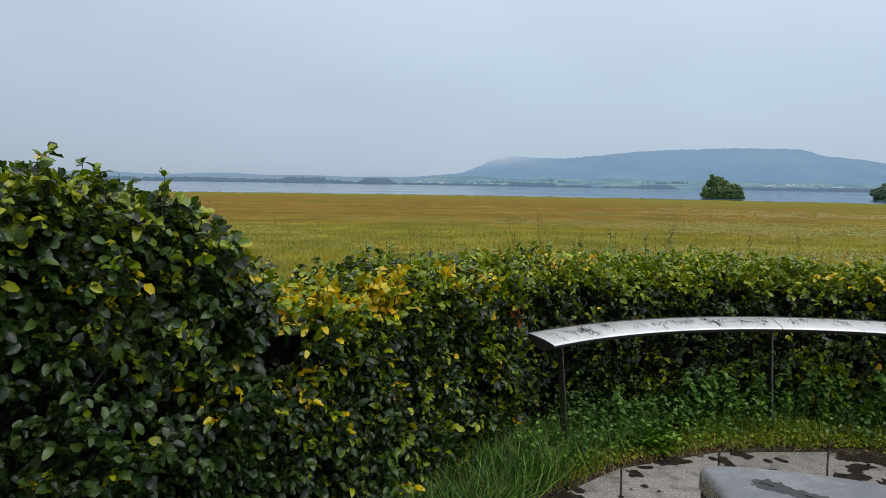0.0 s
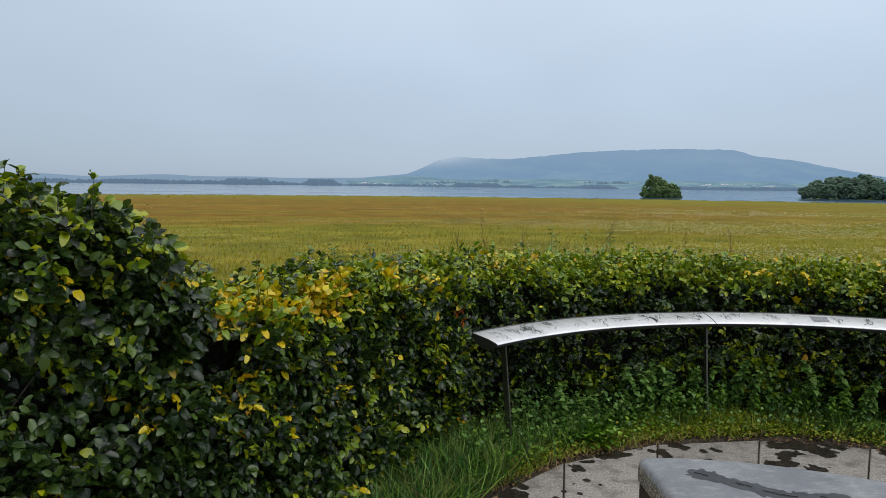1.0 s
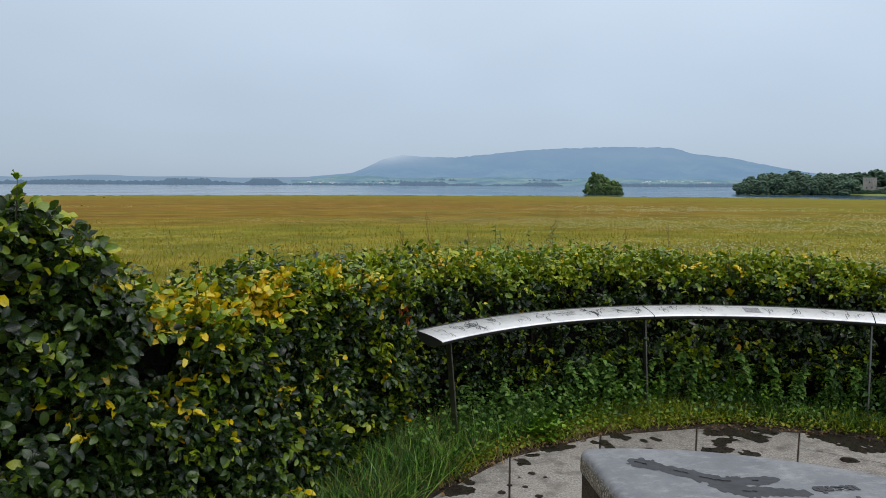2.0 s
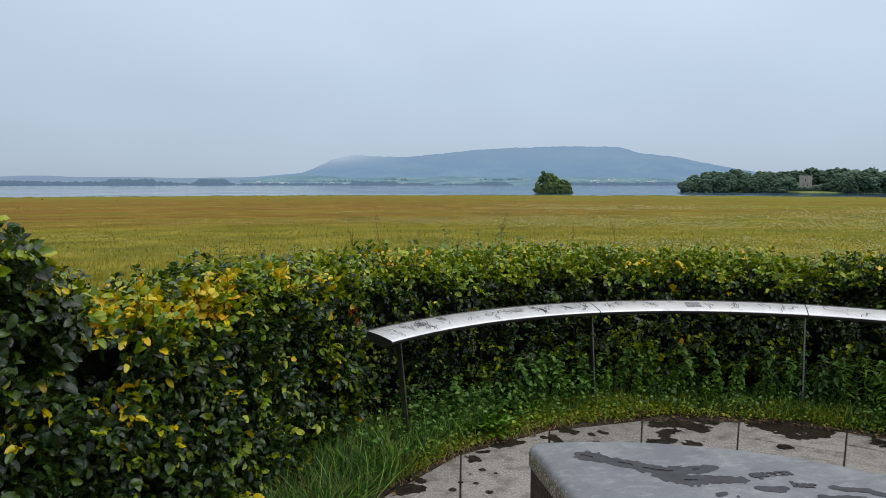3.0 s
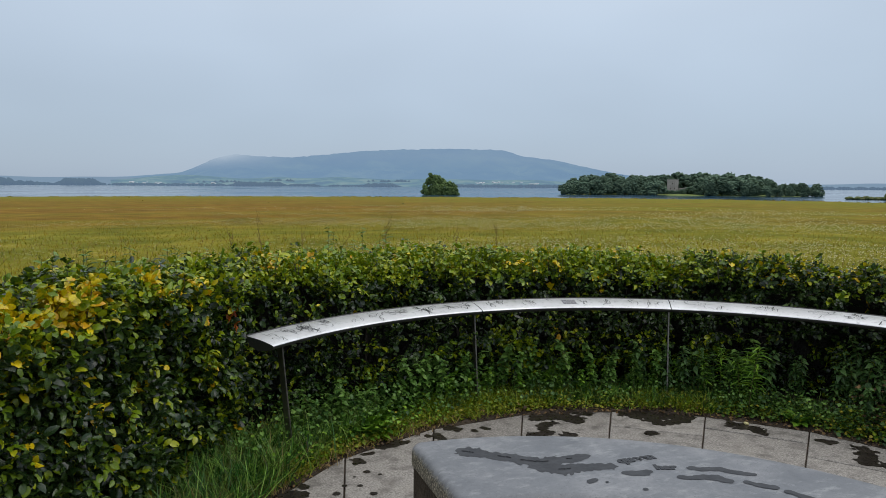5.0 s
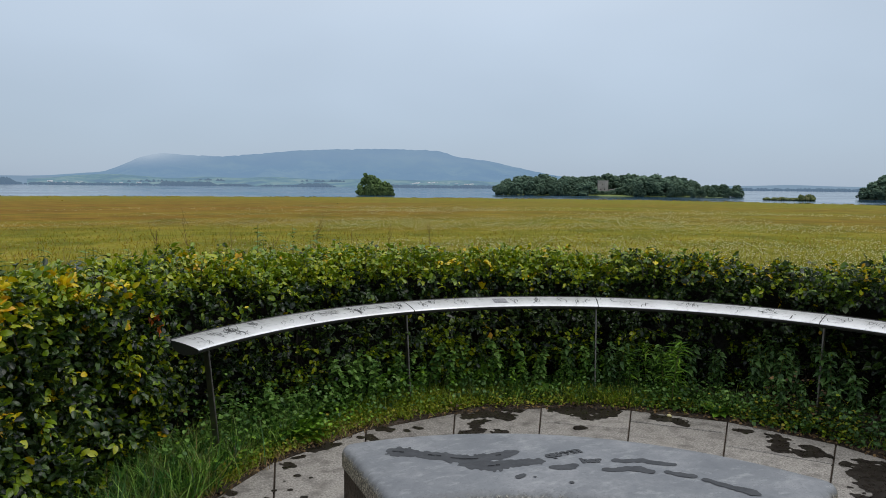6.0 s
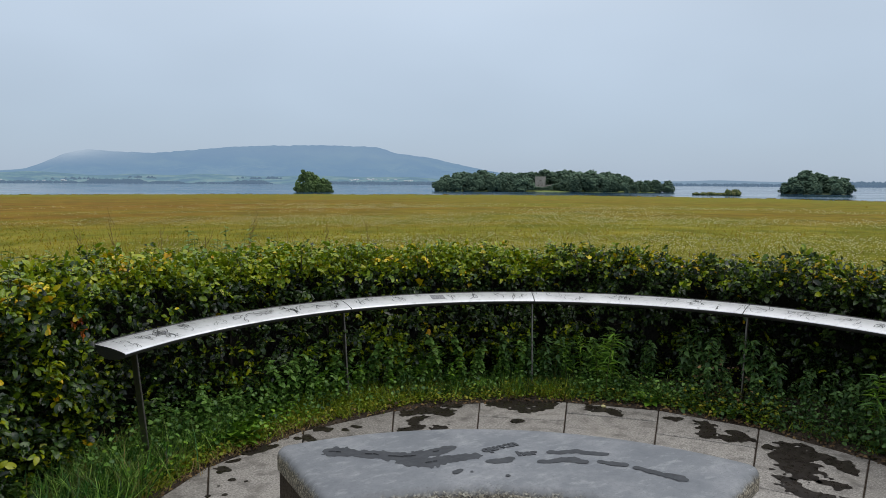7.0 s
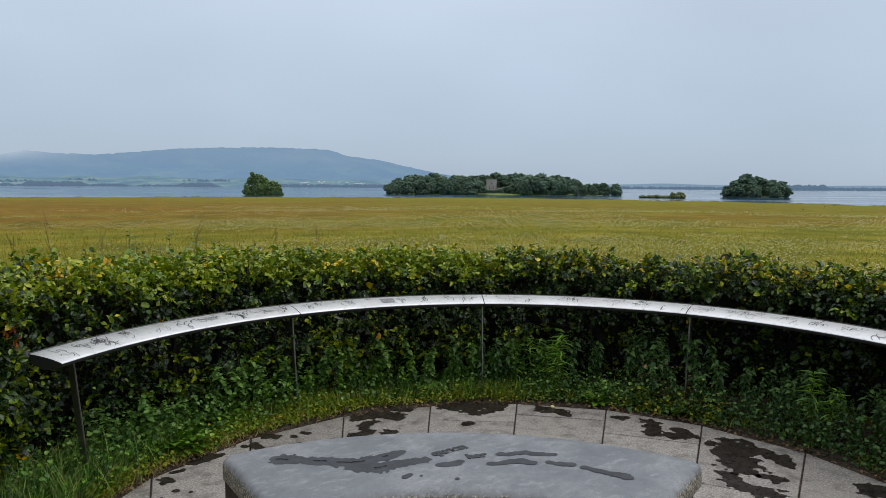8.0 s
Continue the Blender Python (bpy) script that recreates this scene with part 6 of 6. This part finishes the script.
# ---- paving: tapered slabs fanning out from the hub, joints open and dark ----
rows = [[(*polar(C0, r, a), -0.012) for a in range(0, 361, 6)] for r in (0.0, 1.1, PAVE_R + 0.05)]
bed = tagged(part("paving", grid_bm(rows), "soil"), "circle of pale grey stone slabs with dark open joints", "paving", kind="structure")


def edge_r(deg):
    """Distance from the hub to the paving's rim."""
    d = np.array([math.cos(radians(deg)), math.sin(radians(deg))])
    o = HUB - C0
    b = o @ d
    disc = b * b - (o @ o - PAVE_R ** 2)
    return (-b + math.sqrt(disc)) if disc > 0 else 0.0


SECTORS = [98.1, 90.5, 82.9, 75.3, 67.7, 60.1, 52.75, 45.4, 38.0, 30.5, 23.1, 15.9, 8.8, 1.7, -5.4]
CROSS = [3.0, 3.2, 3.48, 3.97, 4.58, 4.80, 4.59, 4.76, 4.52, 3.92, 4.49, 4.0, 4.3, 3.6]


def slab(a0, a1, r0, r1a, r1b):
    """One slab between two joints; its rim may be cut at a slant."""
    g = 0.0045
    ring = []
    for r, a, sr, sa in ((r0, a0, 1, -1), (r1a, a0, -1, -1), (r1b, a1, -1, 1), (r0, a1, 1, 1)):
        ring.append(polar(HUB, r + sr * g * 1.6, a + sa * math.degrees(g / r)))
    bm = bmesh.new()
    mid = sum(ring) / 4
    low = [bm.verts.new((p[0], p[1], -0.05)) for p in ring]
    rim = [bm.verts.new((p[0], p[1], -0.004)) for p in ring]
    top = [bm.verts.new((*(p + unit(mid - p) * 0.006), 0.0)) for p in ring]
    for a, b in ((low, rim), (rim, top)):
        for k in range(4):
            bm.faces.new((a[k], a[(k + 1) % 4], b[(k + 1) % 4], b[k]))
    bm.faces.new(top)
    bmesh.ops.recalc_face_normals(bm, faces=bm.faces)
    ob = part("slab", bm, "paving_stone", bed)
    ob.location.z = rng.uniform(-0.0012, 0.0006)
    return ob


for (a0, a1), c in zip(zip(SECTORS, SECTORS[1:]), CROSS):
    ra, rb = edge_r(a0), edge_r(a1)
    if min(ra, rb) < 1.3:
        continue
    cuts = [c - 0.88 * k for k in range(5) if c - 0.88 * k > 1.0]
    if c < min(ra, rb) - 0.02:
        slab(a0, a1, c, ra, rb)
    for k, r in enumerate(cuts):
        if r < min(ra, rb) - 0.02:
            lowr = cuts[k + 1] if k + 1 < len(cuts) else 0.75
            slab(a0, a1, lowr, r, r)
        else:
            lowr = cuts[k + 1]
            slab(a0, a1, lowr, ra, rb)

rows = [[(*polar(HUB, r, a), z) for a in range(0, 361, 10)] for r, z in ((0.0, 0.0), (0.70, 0.0), (0.71, -0.004), (0.71, -0.05))]
part("slab", grid_bm(rows), "paving_stone", bed)
